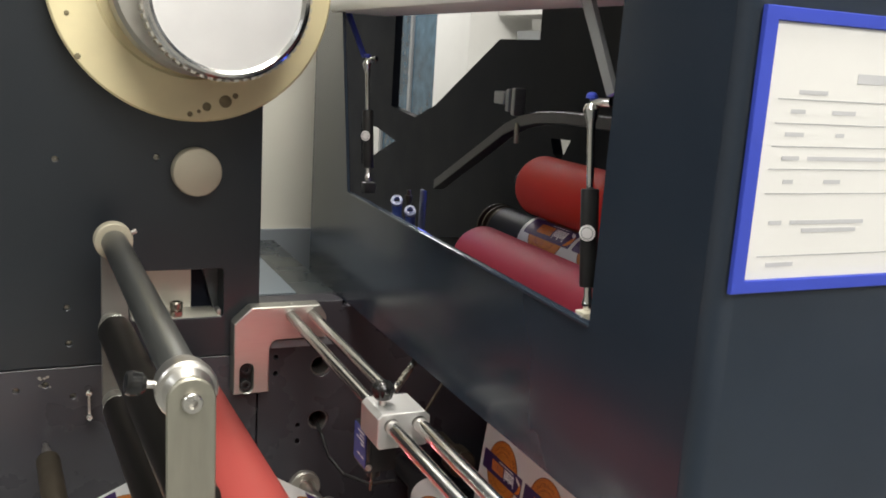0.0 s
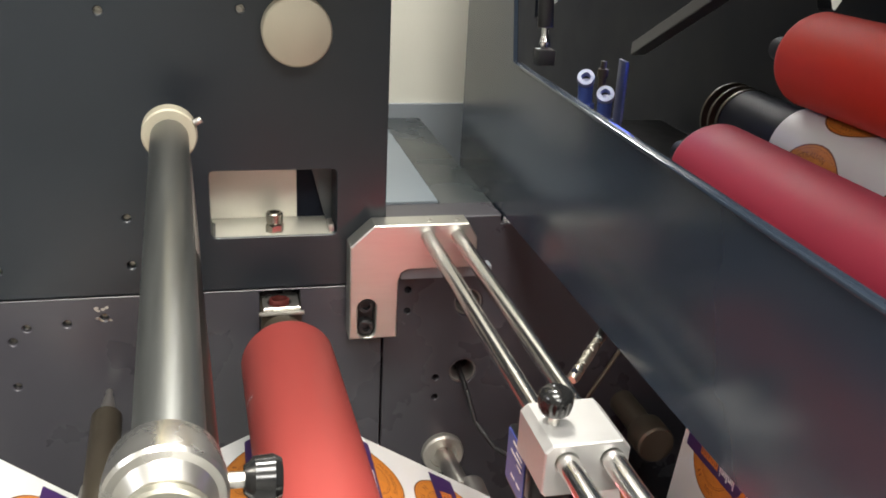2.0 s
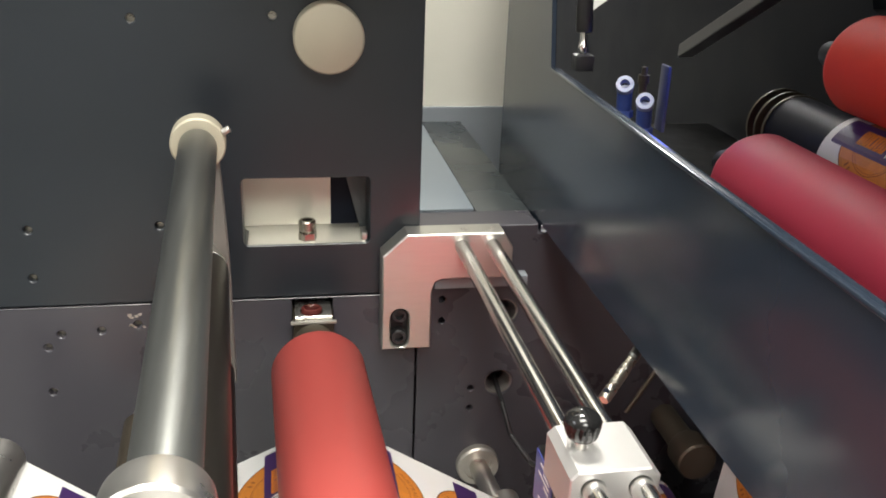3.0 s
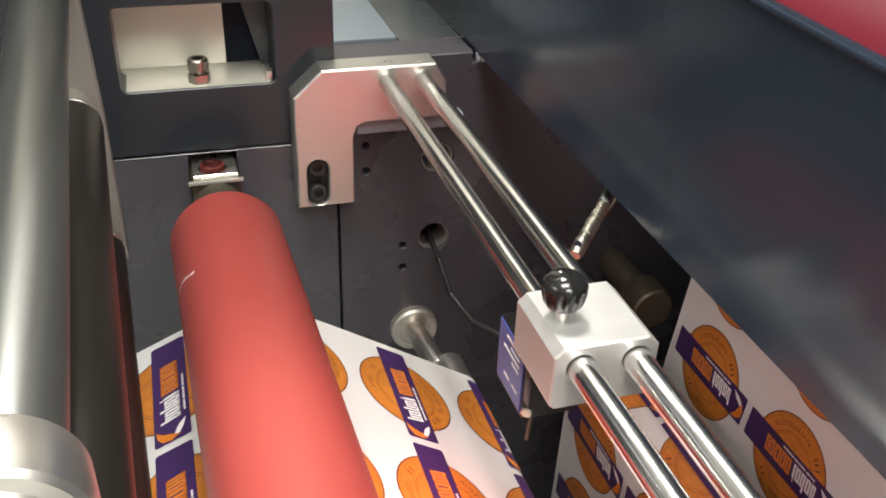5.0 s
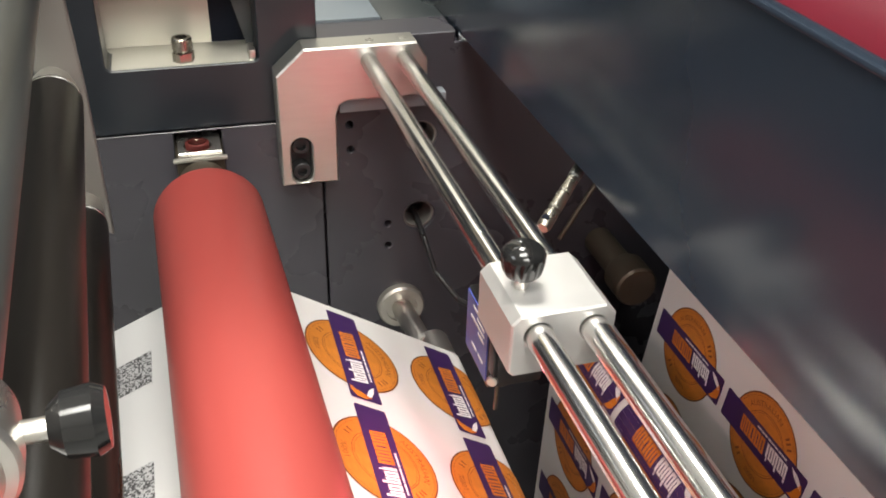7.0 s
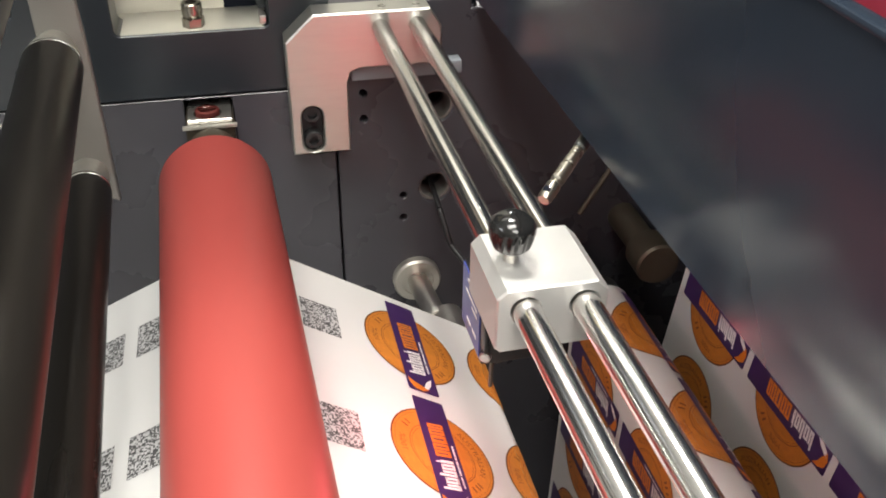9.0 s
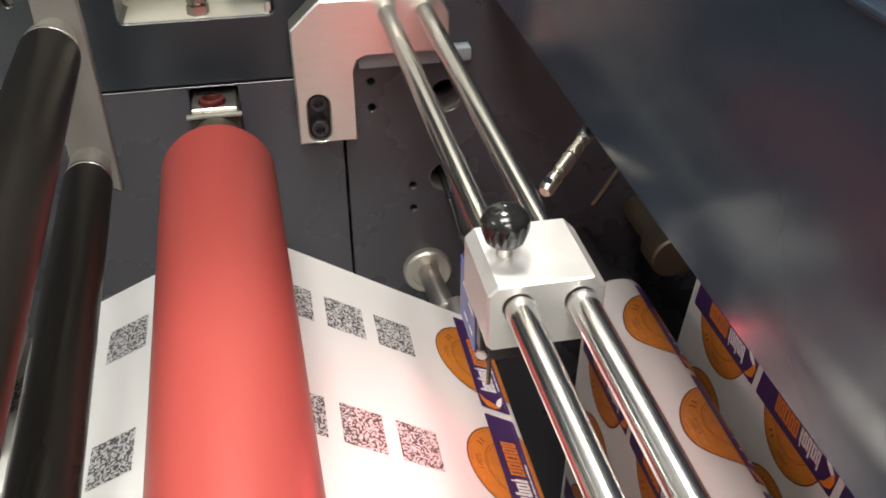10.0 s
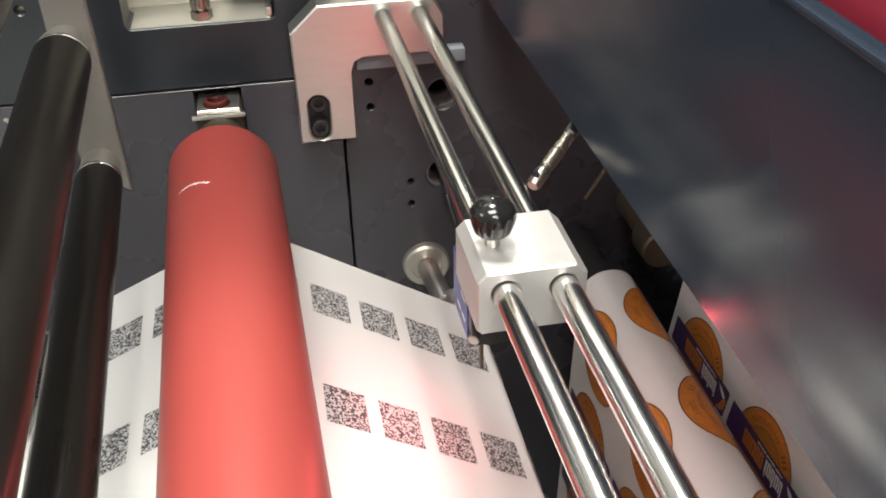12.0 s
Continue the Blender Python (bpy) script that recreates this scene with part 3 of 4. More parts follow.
# Dull rings added so that the bores show a lit inner wall.
for (x, z) in ((0.106, 0.95), (0.107, 1.018)):
    bu = thing("bore_bush", (x, 0.004, z), "dull ring added for the lit inner wall of a round bore", "bush", "bushes in the bores")
    part("bush_ring", lathe([(0.0, 0.0124), (0.0, 0.0108), (0.02, 0.0104), (0.02, 0.0124)], (x, 0.003, z), (0, 1, 0), 36), ARMSTEEL, bu)
cb = thing("sensor_cable", (0.1, -0.02, 0.93), "thin black cable coming out of a bore", "cable")
cpts = [(0.106, 0.02, 0.947), (0.107, -0.012, 0.938), (0.112, -0.03, 0.915), (0.125, -0.05, 0.9), (0.145, -0.08, 0.9), (0.17, -0.1, 0.91)]
cbm = bmesh.new()
for p, q in zip(cpts, cpts[1:]):
    rod(p, q, 0.0022, 0.0004, 14, cbm)
part("cable_run", cbm, BLACK, cb)
lv = thing("clamp_lever", (0.15, -0.185, 1.05), "chromed ratchet clamp lever in the hood's shade", "lever")
LA, LB = Vector((0.107, -0.237, 1.0755)), Vector((0.143, -0.2015, 1.0915))
part("lever_hub", lathe([(0, 0), (0, 0.0028), (0.002, 0.0038), (0.011, 0.0038), (0.012, 0.003), (0.0135, 0.003)], LA, LB - LA, 24), BOLTSTEEL, lv)
# The black disc stands in for the darkness of a hole.
part("hub_recess", rod(LA.lerp(LB, 0.14) + Vector((-0.0025, -0.0025, 0.0022)), LA.lerp(LB, 0.14) + Vector((-0.0034, -0.0034, 0.003)), 0.0019, 0.0001, 16), INKBLACK, lv, "black disc for the dark hole in the hub")
part("lever_neck", lathe([(0.0138, 0.0032), (0.0145, 0.0037), (0.0255, 0.0037), (0.0262, 0.0031)], LA, LB - LA, 24), BOLTSTEEL, lv, "dark chromed neck")
part("lever_arm", lathe([(0.0268, 0.003), (0.0275, 0.0035), (0.038, 0.0034), (0.0388, 0.0028)], LA, LB - LA, 24), BOLTSTEEL, lv)
part("grip", lathe([(0.039, 0.0027), (0.04, 0.0036), (0.053, 0.0036), (0.055, 0.002), (0.055, 0)], LA, LB - LA, 24), GREYROLL, lv, "dull grey grip")

# ---- the hood and its window ----
hood = thing("machine_hood", (0.15, -0.25, 1.1), "dark navy painted sheet-metal hood with an open hatch", "machine hood")
HX0, HX1 = 0.133, 0.137
face_outline = [(0.15, 0.95), (0.0115, 0.95), (0.0115, 1.097), (-0.6105, 1.097), (-0.6105, 1.75), (0.15, 1.75)]
hatch = [(0.006, 1.226), (-0.506, 1.2185), (-0.510, 1.44), (0.052, 1.44)]
part("front_panel", swap_xy(prism(face_outline, HX0, HX1, [hatch], 0.0006)), NAVY, hood, "satin navy front panel with a hatch")
part("bottom_flange", box(HX1, 0.155, -0.6105, 0.0115, 1.097, 1.100), NAVY, hood)
lip = box(0.1315, 0.1385, -0.506, 0.002, 1.2235, 1.2262, 0.0009)
for v in lip.verts:
    v.co.z += 0.0148 * (v.co.y - 0.002)
part("ledge_lip", lip, NAVY, hood, "folded hatch lip")
part("hatch_side", box(0.1372, 0.165, -0.5135, -0.5105, 1.2275, 1.44), NAVY, hood)
part("side_cover", box(0.145, 0.85, -0.6225, -0.6185, 0.0, 1.75), NAVY, hood, "satin navy end cover")
bend = bmesh.new()
bv = []
for k in range(9):
    a = radians(180 + 90 * k / 8)
    bv.append([bend.verts.new((0.145 + r * math.cos(a), -0.6105 + r * math.sin(a), z)) for r, z in ((0.012, 1.097), (0.012, 1.75), (0.008, 1.75), (0.008, 1.097))])
for p, q in zip(bv, bv[1:]):
    for k in range(4):
        bend.faces.new((p[k], p[(k + 1) % 4], q[(k + 1) % 4], q[k]))
part("corner_bend", bend, NAVY, hood)
part("far_edge", box(0.1335, 0.15, 0.1505, 0.156, 0.7, 1.75, 0.002), NAVY, hood)
part("top_panel", box(0.137, 0.85, -0.62, 0.6, 1.75, 1.755), NAVY, hood)

lid = thing("hatch_lid", (0.135, -0.2, 1.43), "raised white powder-coated hatch lid on two gas struts", "hatch lid")
part("lid_panel", box(0.128, 0.2, -0.462, 0.085, 1.428, 1.446, 0.003), WHITELID, lid)
part("lid_arm", swap_xy(prism([(-0.434, 1.432), (-0.447, 1.432), (-0.487, 1.368), (-0.479, 1.365)], 0.148, 0.152)), GREYARM, lid, "grey hinge arm")
part("lid_arm", swap_xy(prism([(0.096, 1.436), (0.084, 1.436), (0.010, 1.378), (0.018, 1.378)], 0.148, 0.152)), BLUEFRAME, lid, "blue hinge arm")
for y0, z0, y1, z1 in ((-0.479, 1.215, -0.459, 1.36), (-0.018, 1.236, 0.005, 1.376)):
    gs = thing("gas_strut", (0.15, y0, z0), "black gas strut with chromed rod and ball ends", "gas strut", "hatch gas struts")
    a, b = Vector((0.15, y0, z0)), Vector((0.15, y1, z1))
    part("cylinder", rod(a.lerp(b, 0.14), a.lerp(b, 0.6), 0.0062, 0.001), BLACK, gs)
    part("piston_rod", rod(a.lerp(b, 0.6), a.lerp(b, 0.93), 0.0026), CHROME, gs)
    part("ball_end", lathe([(0, 0), (0.001, 0.004), (0.005, 0.0058), (0.01, 0.0045), (0.014, 0.003), (0.018, 0.003)], b, a - b, 24), CHROME, gs, "chromed ball end")
    part("ball_end", lathe([(0.004, 0.0028), (0.009, 0.0045), (0.014, 0.003), (0.024, 0.0028)], a, b - a, 24), CHROME, gs)
    part("foot", box(0.143, 0.157, y0 - 0.006, y0 + 0.006, z0 - 0.008, z0 + 0.004, 0.001), IVORY if y0 < -0.3 else BLACK, gs, "small plastic foot")
    part("pivot_pin", rod((0.15, y1, z1), (0.156, y1 - 0.014, z1 + 0.001), 0.003), CHROME, gs)
    part("tag", rod(a.lerp(b, 0.4) + Vector((-0.0045, -0.0045, 0)), a.lerp(b, 0.4) + Vector((-0.005, -0.005, 0)), 0.0056, 0.0001, 24), WHITEINK, gs, "round white sticker")
    part("tag_ring", lathe([(0, 0.0036), (0.0002, 0.0036), (0.0002, 0.0043), (0, 0.0043)], a.lerp(b, 0.4) + Vector((-0.0051, -0.0051, 0)), (-1, -1, 0), 24), GREYTEXT, gs)
    part("ball_cap", lathe([(0, 0), (0, 0.0042), (0.0025, 0.0038), (0.004, 0.002), (0.0042, 0)], b + Vector((0, 0, 0.0025)), (0, 0, 1), 24), BLUEFRAME, gs, "blue plastic ball cap")

# notice in a blue frame on the side cover
nt = thing("notice_board", (0.25, -0.625, 1.27), "white printed form in a blue plastic frame", "notice")
XL, XR, ZB, ZT = 0.1385, 0.40, 1.270, 1.419
part("frame", prism([(XL, ZB), (XL, ZT), (XR, ZT), (XR, ZB)], -0.6262, -0.6228, [[(XL + 0.0085, ZB + 0.007), (XL + 0.0085, ZT - 0.007), (XR - 0.0085, ZT - 0.007), (XR - 0.0085, ZB + 0.007)]], 0.0004), BLUEFRAME, nt, "blue plastic frame")
part("sheet", box(XL + 0.0087, XR - 0.0087, -0.6242, -0.6236, ZB + 0.0072, ZT - 0.0072), SHEET, nt, "white paper form")
for z in (1.2895, 1.3235, 1.3365, 1.3485, 1.3605, 1.373):
    part("rule_line", box(XL + 0.016, XR - 0.016, -0.6245, -0.6243, z, z + 0.0005), GREYTEXT, nt)
for z, spans in ((1.284, ((0.023, 0.042),)), (1.307, ((0.021, 0.030), (0.036, 0.09))), (1.3025, ((0.045, 0.085),)), (1.329, ((0.027, 0.034), (0.056, 0.068))), (1.3415, ((0.024, 0.036), (0.042, 0.10))), (1.354, ((0.024, 0.037), (0.06, 0.066))),
                 (1.366, ((0.026, 0.036), (0.055, 0.072))), (1.376, ((0.03, 0.05),)), (1.383, ((0.07, 0.12),))):
    for a, b in spans:
        part("print_bar", box(XL + a, XL + b, -0.6245, -0.6243, z, z + 0.0022 + (0.003 if z > 1.38 else 0)), PALETEXT, nt)

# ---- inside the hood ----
for nm, x, z, r, y0, lab, mt in (("infeed_roller", 0.23, 1.181, 0.033, -0.145, "red rubber infeed roller behind the hatch lip, violet glow in its colour", VIOLETLIT), ("press_roller", 0.312, 1.2525, 0.033, -0.12, "red rubber press roller", DARKRED)):
    o = thing(nm, (x, -0.3, z), lab, "roller")
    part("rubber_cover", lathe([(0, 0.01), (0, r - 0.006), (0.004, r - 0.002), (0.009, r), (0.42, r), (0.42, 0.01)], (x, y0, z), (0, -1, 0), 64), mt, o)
    part("journal", rod((x, y0 + 0.04, z), (x, y0, z), 0.009), INKBLACK, o)
PC = Vector((0.315, 0, 1.188))
pc = thing("print_cylinder", (PC.x, -0.3, PC.z), "dark print cylinder wrapped with printed paper", "roller")
part("cylinder_core", lathe([(0, 0.0), (0, 0.022), (0.03, 0.022), (0.03, 0.0265), (0.5, 0.0265), (0.5, 0)], (PC.x, -0.02, PC.z), (0, -1, 0), 56), INKBLACK, pc, "dark oiled steel core")
for y in (-0.024, -0.036, -0.048):
    part("steel_ring", lathe([(0, 0.020), (0, 0.0275), (0.0025, 0.0275), (0.0025, 0.020)], (PC.x, y, PC.z), (0, -1, 0), 48), BRONZE, pc)
drum_paper = part("paper_wrap", lathe([(0, 0.0267), (0, 0.031), (0.4, 0.031), (0.4, 0.0267)], (PC.x, -0.3, PC.z), (0, -1, 0), 72), PAPER, pc, "white printed paper wrap")
for v in drum_paper.data.vertices:
    v.co.y += 0.17
# machine body round the inside
REAR = [(1.1, 0.0), (-0.61, 0.0), (-0.61, 1.745), (1.1, 1.745)]
OPEN1 = [(0.66, 1.287), (0.54, 1.276), (0.45, 1.304), (0.227, 1.415), (0.11, 1.415), (0.11, 1.62), (0.66, 1.62)]
OPEN2 = [(0.83, 1.24), (0.735, 1.24), (0.63, 1.224), (0.72, 1.193), (0.82, 1.155)]
OPEN3 = [(0.06, 1.288), (0.01, 1.29), (0.03, 1.262), (0.05, 1.268)]
solo("rear_side_plate", swap_xy(prism(REAR, 0.43, 0.445, [OPEN1, OPEN2, OPEN3])), INKBLACK, "black inner machine plate with sloping cut-outs", "machine plate", "structure")
solo("white_pillar", box(1.2, 1.45, 1.96, 2.26, 0, 2.9, 0.01), SHEET, "white plastered workshop pillar", "pillar", "structure")
win = thing("workshop_window", (1.6, 2.7, 1.2), "blue-tinted window with dark mullions beyond the machine", "window", kind="structure")
for k in range(4):
    part("pane", box(1.6, 1.61, 2.3 + k * 0.4, 2.66 + k * 0.4, 0.8, 2.3), DARKWIN, win)
    part("mullion", box(1.59, 1.63, 2.665 + k * 0.4, 2.695 + k * 0.4, 0.8, 2.3), GREYARM, win)
sh = thing("storage_rack", (1.4, 1.6, 1.2), "pale storage rack with boxes beyond the machine", "rack")
for z in (1.3, 1.42, 1.54):
    part("shelf_board", box(1.3, 1.6, 1.3, 1.94, z, z + 0.015), WHITELID, sh)
    part("box", box(1.33, 1.5, 1.4, 1.6, z + 0.016, z + 0.09), BEIGE, sh)
    part("box", box(1.33, 1.5, 1.68, 1.85, z + 0.016, z + 0.07), GREYARM, sh)
solo("inner_floor", box(0.30, 0.42, -0.615, 0.3, 1.10, 1.105), BLACK, "black inner tray under the rollers", "machine plate", "structure")
gb = thing("guide_beam", (0.3, -0.1, 1.3), "dark bent steel guide beam inside the hood", "beam")
gpts = [(0.26, 1.196), (0.163, 1.243), (0.103, 1.272), (0.05, 1.298), (0.01, 1.312), (-0.04, 1.321), (-0.09, 1.325), (-0.36, 1.329)]
band = [(y, z + 0.007) for y, z in gpts] + [(y, z - 0.007) for y, z in reversed(gpts)]
part("beam_bar", swap_xy(prism(band, 0.352, 0.37, (), 0.001)), BEAMGREY, gb, "bent dark steel bar")
for y0, y1, z0, z1 in ((0.078, 0.05, 1.33, 1.346), (0.046, 0.036, 1.322, 1.35), (0.03, 0.02, 1.318, 1.352)):
    part("beam_clamp", box(0.35, 0.366, y1, y0, z0, z1, 0.002), GREYARM, gb, "dull grey clamp piece")
part("drop_pin", rod((0.352, 0.012, 1.31), (0.352, 0.012, 1.285), 0.003), DULL, gb)
for x, y, z in ((0.169, -0.0604, 1.2239), (0.1807, -0.072, 1.2142)):
    f = thing("hose_fitting", (x, y, z), "pale blue push-in hose fitting", "hose fitting", "hose fittings")
    part("fitting_ring", lathe([(0, 0.0035), (0, 0.0062), (0.005, 0.0066), (0.007, 0.0062), (0.007, 0.0035), (0, 0.0035)], (x, y, z), (-0.35, -0.75, 0.55), 28), TUBEPALE, f, "pale release ring")
    part("fitting_body", rod((x + 0.002, y + 0.003, z - 0.018), (x, y, z), 0.0055), TUBE, f)
    part("fitting_hex", lathe([(0, 0), (0, 0.0072), (0.005, 0.0072), (0.005, 0)], (x + 0.002, y + 0.003, z - 0.022), (0, 0, 1), 6), TUBE, f)
solo("brass_stud", lathe([(0, 0), (0, 0.003), (0.008, 0.003), (0.008, 0.0042), (0.014, 0.0042), (0.014, 0.0022), (0.02, 0.0022), (0.02, 0)], (0.195, -0.03, 1.213), (0, 0, 1), 16), BRONZE, "small brass stud behind the hose fittings", "stud", loc=(0.195, -0.03, 1.213))
solo("blue_bracket", box(0.226, 0.229, -0.004, 0.012, 1.175, 1.228, 0.001), BLUESTEEL, "blue-grey steel bracket beside the hose fittings", "bracket", loc=(0.228, 0.004, 1.175))

# ---- behind: panel gap, shelf, workshop ----
solo("back_panel", box(0.0, 0.2, 0.36, 0.37, 0.0, 1.75, 0.002), BEIGE, "beige enamelled rear panel", "panel", "structure")
solo("back_plinth", box(0.0, 0.2, 0.354, 0.3595, 0.0, 1.113, 0.001), SLATE, "slate grey lower rear panel", "panel", "structure")
solo("rear_shelf", box(0.0, 0.0845, 0.036, 0.35, 1.085, 1.1, 0.001), PALESLATE, "slate grey painted shelf behind the plate", "shelf", "structure")
solo("rear_tray", box(0.0865, 0.133, 0.036, 0.35, 1.06, 1.097, 0.001), TRAYDARK, "dark slate tray behind the plate", "shelf", "structure")
solo("floor", box(-4, 4, -4, 4, -0.05, 0.0), CONCRETE, "grey painted workshop floor", "floor", "structure")
solo("ceiling", box(-4, 4, -4, 4, 2.9, 2.95), WALLP, "pale workshop ceiling", "ceiling", "structure")
for nm, a in (("wall_west", (-4.1, -4, -4, 4)), ("wall_east", (4, 4.1, -4, 4)), ("wall_south", (-4, 4, -4.1, -4)), ("wall_north", (-4, 4, 4, 4.1))):
    solo(nm, box(*a, 0, 2.9), WALLP, "pale painted workshop wall", "wall", "structure")

# ---- the paper web ----
CORNERS = [(-0.30, 0.02, 0), (-0.30, 0.9865, 0.02), (-0.198, 0.906, 0.013), (-0.0435, 0.976, 0.03), (0.117, 0.8735, 0.014), (0.126, 0.599, 0.026), (0.19, 0.579, 0.028), (0.196, 0.8995, 0.0212), (0.2398, 0.8995, 0.0212), (0.246, 0.55, 0.02), (0.262, 0.54, 0.0)]
YF, YN = -0.085, -0.455


def rounded_path(corners, step=0.0015):
    pts = []
    for i, (x, z, r) in enumerate(corners):
        p = Vector((x, z))
        if r == 0 or i in (0, len(corners) - 1):
            pts.append(p)
            continue
        a, b = Vector(corners[i - 1][:2]) - p, Vector(corners[i + 1][:2]) - p
        a.normalize(), b.normalize()
        half = math.acos(max(-1, min(1, a.dot(b)))) / 2
        d = r / math.tan(half)
        c = p + (a + b).normalized() * (r / math.sin(half))
        s, e = p + a * d - c, p + b * d - c
        turn = s.angle_signed(e)
        n = max(3, int(abs(turn) / 0.12))
        for k in range(n + 1):
            q = s.copy()
            q.rotate(Matrix.Rotation(-turn * k / n, 2))
            pts.append(c + q)
    return pts


class Track:
    def __init__(self, corners):
        self.pts = rounded_path(corners)
        self.s = [0.0]
        for p, q in zip(self.pts, self.pts[1:]):
            self.s.append(self.s[-1] + (q - p).length)

    def at(self, s):
        s = max(0.0, min(self.s[-1] - 1e-6, s))
        i = max(0, min(len(self.pts) - 2, int(np.searchsorted(self.s, s)) - 1))
        p, q = self.pts[i], self.pts[i + 1]
        return p.lerp(q, (s - self.s[i]) / max(1e-9, self.s[i + 1] - self.s[i]))

    def placed(self, s, lift, half=0.004):
        s = max(half, min(self.s[-1] - half, s))
        p, a, b = self.at(s), self.at(s - half), self.at(s + half)
        d = (b - a).normalized()
        n = Vector((-d.y, d.x))
        c = (a + b) / 2 * 0.5 + p * 0.5 + n * lift
        return Matrix(((d.x, 0, n.x, c.x), (0, 1, 0, 0), (d.y, 0, n.y, c.y), (0, 0, 0, 1)))


def sheet_along(track, yf, yn, thick, name, label):
    bm = bmesh.new()
    rows = []
    for i, p in enumerate(track.pts):
        a, b = track.pts[max(0, i - 1)], track.pts[min(len(track.pts) - 1, i + 1)]
        d = (b - a).normalized()
        n = Vector((-d.y, d.x)) * thick
        rows.append([bm.verts.new((p.x, yf, p.y)), bm.verts.new((p.x, yn, p.y)), bm.verts.new((p.x - n.x, yn, p.y - n.y)), bm.verts.new((p.x - n.x, yf, p.y - n.y))])
    for r, q in zip(rows, rows[1:]):
        for k in range(4):
            bm.faces.new((r[k], r[(k + 1) % 4], q[(k + 1) % 4], q[k]))
    return solo(name, bm, PAPER, label, "paper web")


WEB = Track(CORNERS)
sheet_along(WEB, YF, YN, 0.0004, "paper_web", "white label paper web running over the rollers")
S_PEAK = min(WEB.s, key=lambda s: (WEB.at(s) - Vector((-0.0435, 0.9755))).length)

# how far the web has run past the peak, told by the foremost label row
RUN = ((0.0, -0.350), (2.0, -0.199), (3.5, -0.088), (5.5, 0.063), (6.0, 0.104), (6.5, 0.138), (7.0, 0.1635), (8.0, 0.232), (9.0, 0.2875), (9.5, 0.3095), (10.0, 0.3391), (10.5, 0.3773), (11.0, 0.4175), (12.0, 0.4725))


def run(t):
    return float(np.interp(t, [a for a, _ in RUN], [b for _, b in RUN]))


# the hanging loop takes up slack, so that the web past it runs ahead for a while
S_LOOP = min(WEB.s, key=lambda s: (WEB.at(s) - Vector((0.158, 0.59))).length)
SLACK = ((0.0, 0.0), (9.0, 0.0), (9.4, 0.04), (10.0, 0.03), (10.4, 0.0), (11.0, 0.0), (11.5, 0.014), (12.0, -0.015))


def past_loop(s, t):
    k = max(0.0, min(1.0, (s - S_LOOP + 0.05) / 0.1))
    return s + k * float(np.interp(t, [a for a, _ in SLACK], [b for _, b in SLACK]))


PITCH, ROWP, LABEL_Y = 0.0815, 0.098, -0.138


def clip_strip(poly, a, b):
    """The part of an outline (u, v) with a <= u <= b."""
    for lim, keep in ((a, 1), (b, -1)):
        out = []
        for (p, q) in zip(poly, poly[1:] + poly[:1]):
            ip, iq = (p[0] - lim) * keep >= 0, (q[0] - lim) * keep >= 0
            if ip:
                out.append(p)
            if ip != iq:
                k = (lim - p[0]) / (q[0] - p[0])
                out.append((lim, p[1] + k * (q[1] - p[1])))
        poly = out
        if len(poly) < 3:
            return []
    return poly


def disc(u, v, ru, rv, n=36):
    return [(u + ru * math.cos(2 * math.pi * i / n), v + rv * math.sin(2 * math.pi * i / n)) for i in range(n)]


def rect(u0, u1, v0, v1):
    return [(u0, v0), (u1, v0), (u1, v1), (u0, v1)]


# layers of one printed label: (material, height, outlines); u along the web, v along the rollers (towards the plate)
def ring(u, v, r0, r1, n=40):
    return [[(u + r * math.cos(a), v + r * math.sin(a)) for r, a in ((r0, a0), (r1, a0), (r1, a1), (r0, a1))] for a0, a1 in ((2 * math.pi * i / n, 2 * math.pi * (i + 1) / n) for i in range(n))]


def word_outlines(text, size):
    """Faces of a word in the built-in font, as (x, y) outlines from x = 0, with its width."""
    cu = bpy.data.curves.new("lettering", "FONT")
    cu.body, cu.size, cu.resolution_u = text, size, 2
    ob = bpy.data.objects.new("lettering", cu)
    scene.collection.objects.link(ob)
    me = bpy.data.meshes.new_from_object(ob.evaluated_get(bpy.context.evaluated_depsgraph_get()))
    polys = [[(me.vertices[i].co.x, me.vertices[i].co.y) for i in p.vertices] for p in me.polygons]
    bpy.data.objects.remove(ob)
    bpy.data.curves.remove(cu)
    bpy.data.meshes.remove(me)
    return polys, max(x for p in polys for x, _ in p)


def round_the_rim(text, mid, size, r0):
    """A word bent clockwise round the rim, its letters' feet at radius r0 and its middle at the angle mid."""
    polys, width = word_outlines(text, size)
    return [[((r0 + y) * math.cos(mid - (x - width / 2) / r0), (r0 + y) * math.sin(mid - (x - width / 2) / r0)) for x, y in p] for p in polys]


def rim_bars(mids):
    return [[(r * math.cos(q), r * math.sin(q)) for r, q in ((0.0258, a), (0.0302, a), (0.0302, a + 0.05), (0.0258, a + 0.05))] for a in mids]


def slanted(v, w, u0, u1, lean=0.0016):
    """A leaning stroke of a word that runs along v."""
    return [(u0, v), (u0, v + w), (u1, v + w - lean), (u1, v - lean)]


def mark_word(v, spans, low, high, x_high):
    """Heavy leaning shapes, each with a notch, that stand for a word mark; u runs down the letters."""
    out = []
    for w, tall in spans:
        top = high if tall else x_high
        s = w * 0.36
        out += [slanted(v, s, low, top), slanted(v + w - s - 0.0006, s, low, top if not tall else x_high)]
        out.append(slanted(v + s * 0.6, w - s * 1.3, low, low - 0.0021, 0.0003))
        if not tall:
            out.append(slanted(v + s * 0.6 - 0.0012, w - s * 1.3, x_high + 0.0018, x_high, 0.0003))
        v += w
    return out


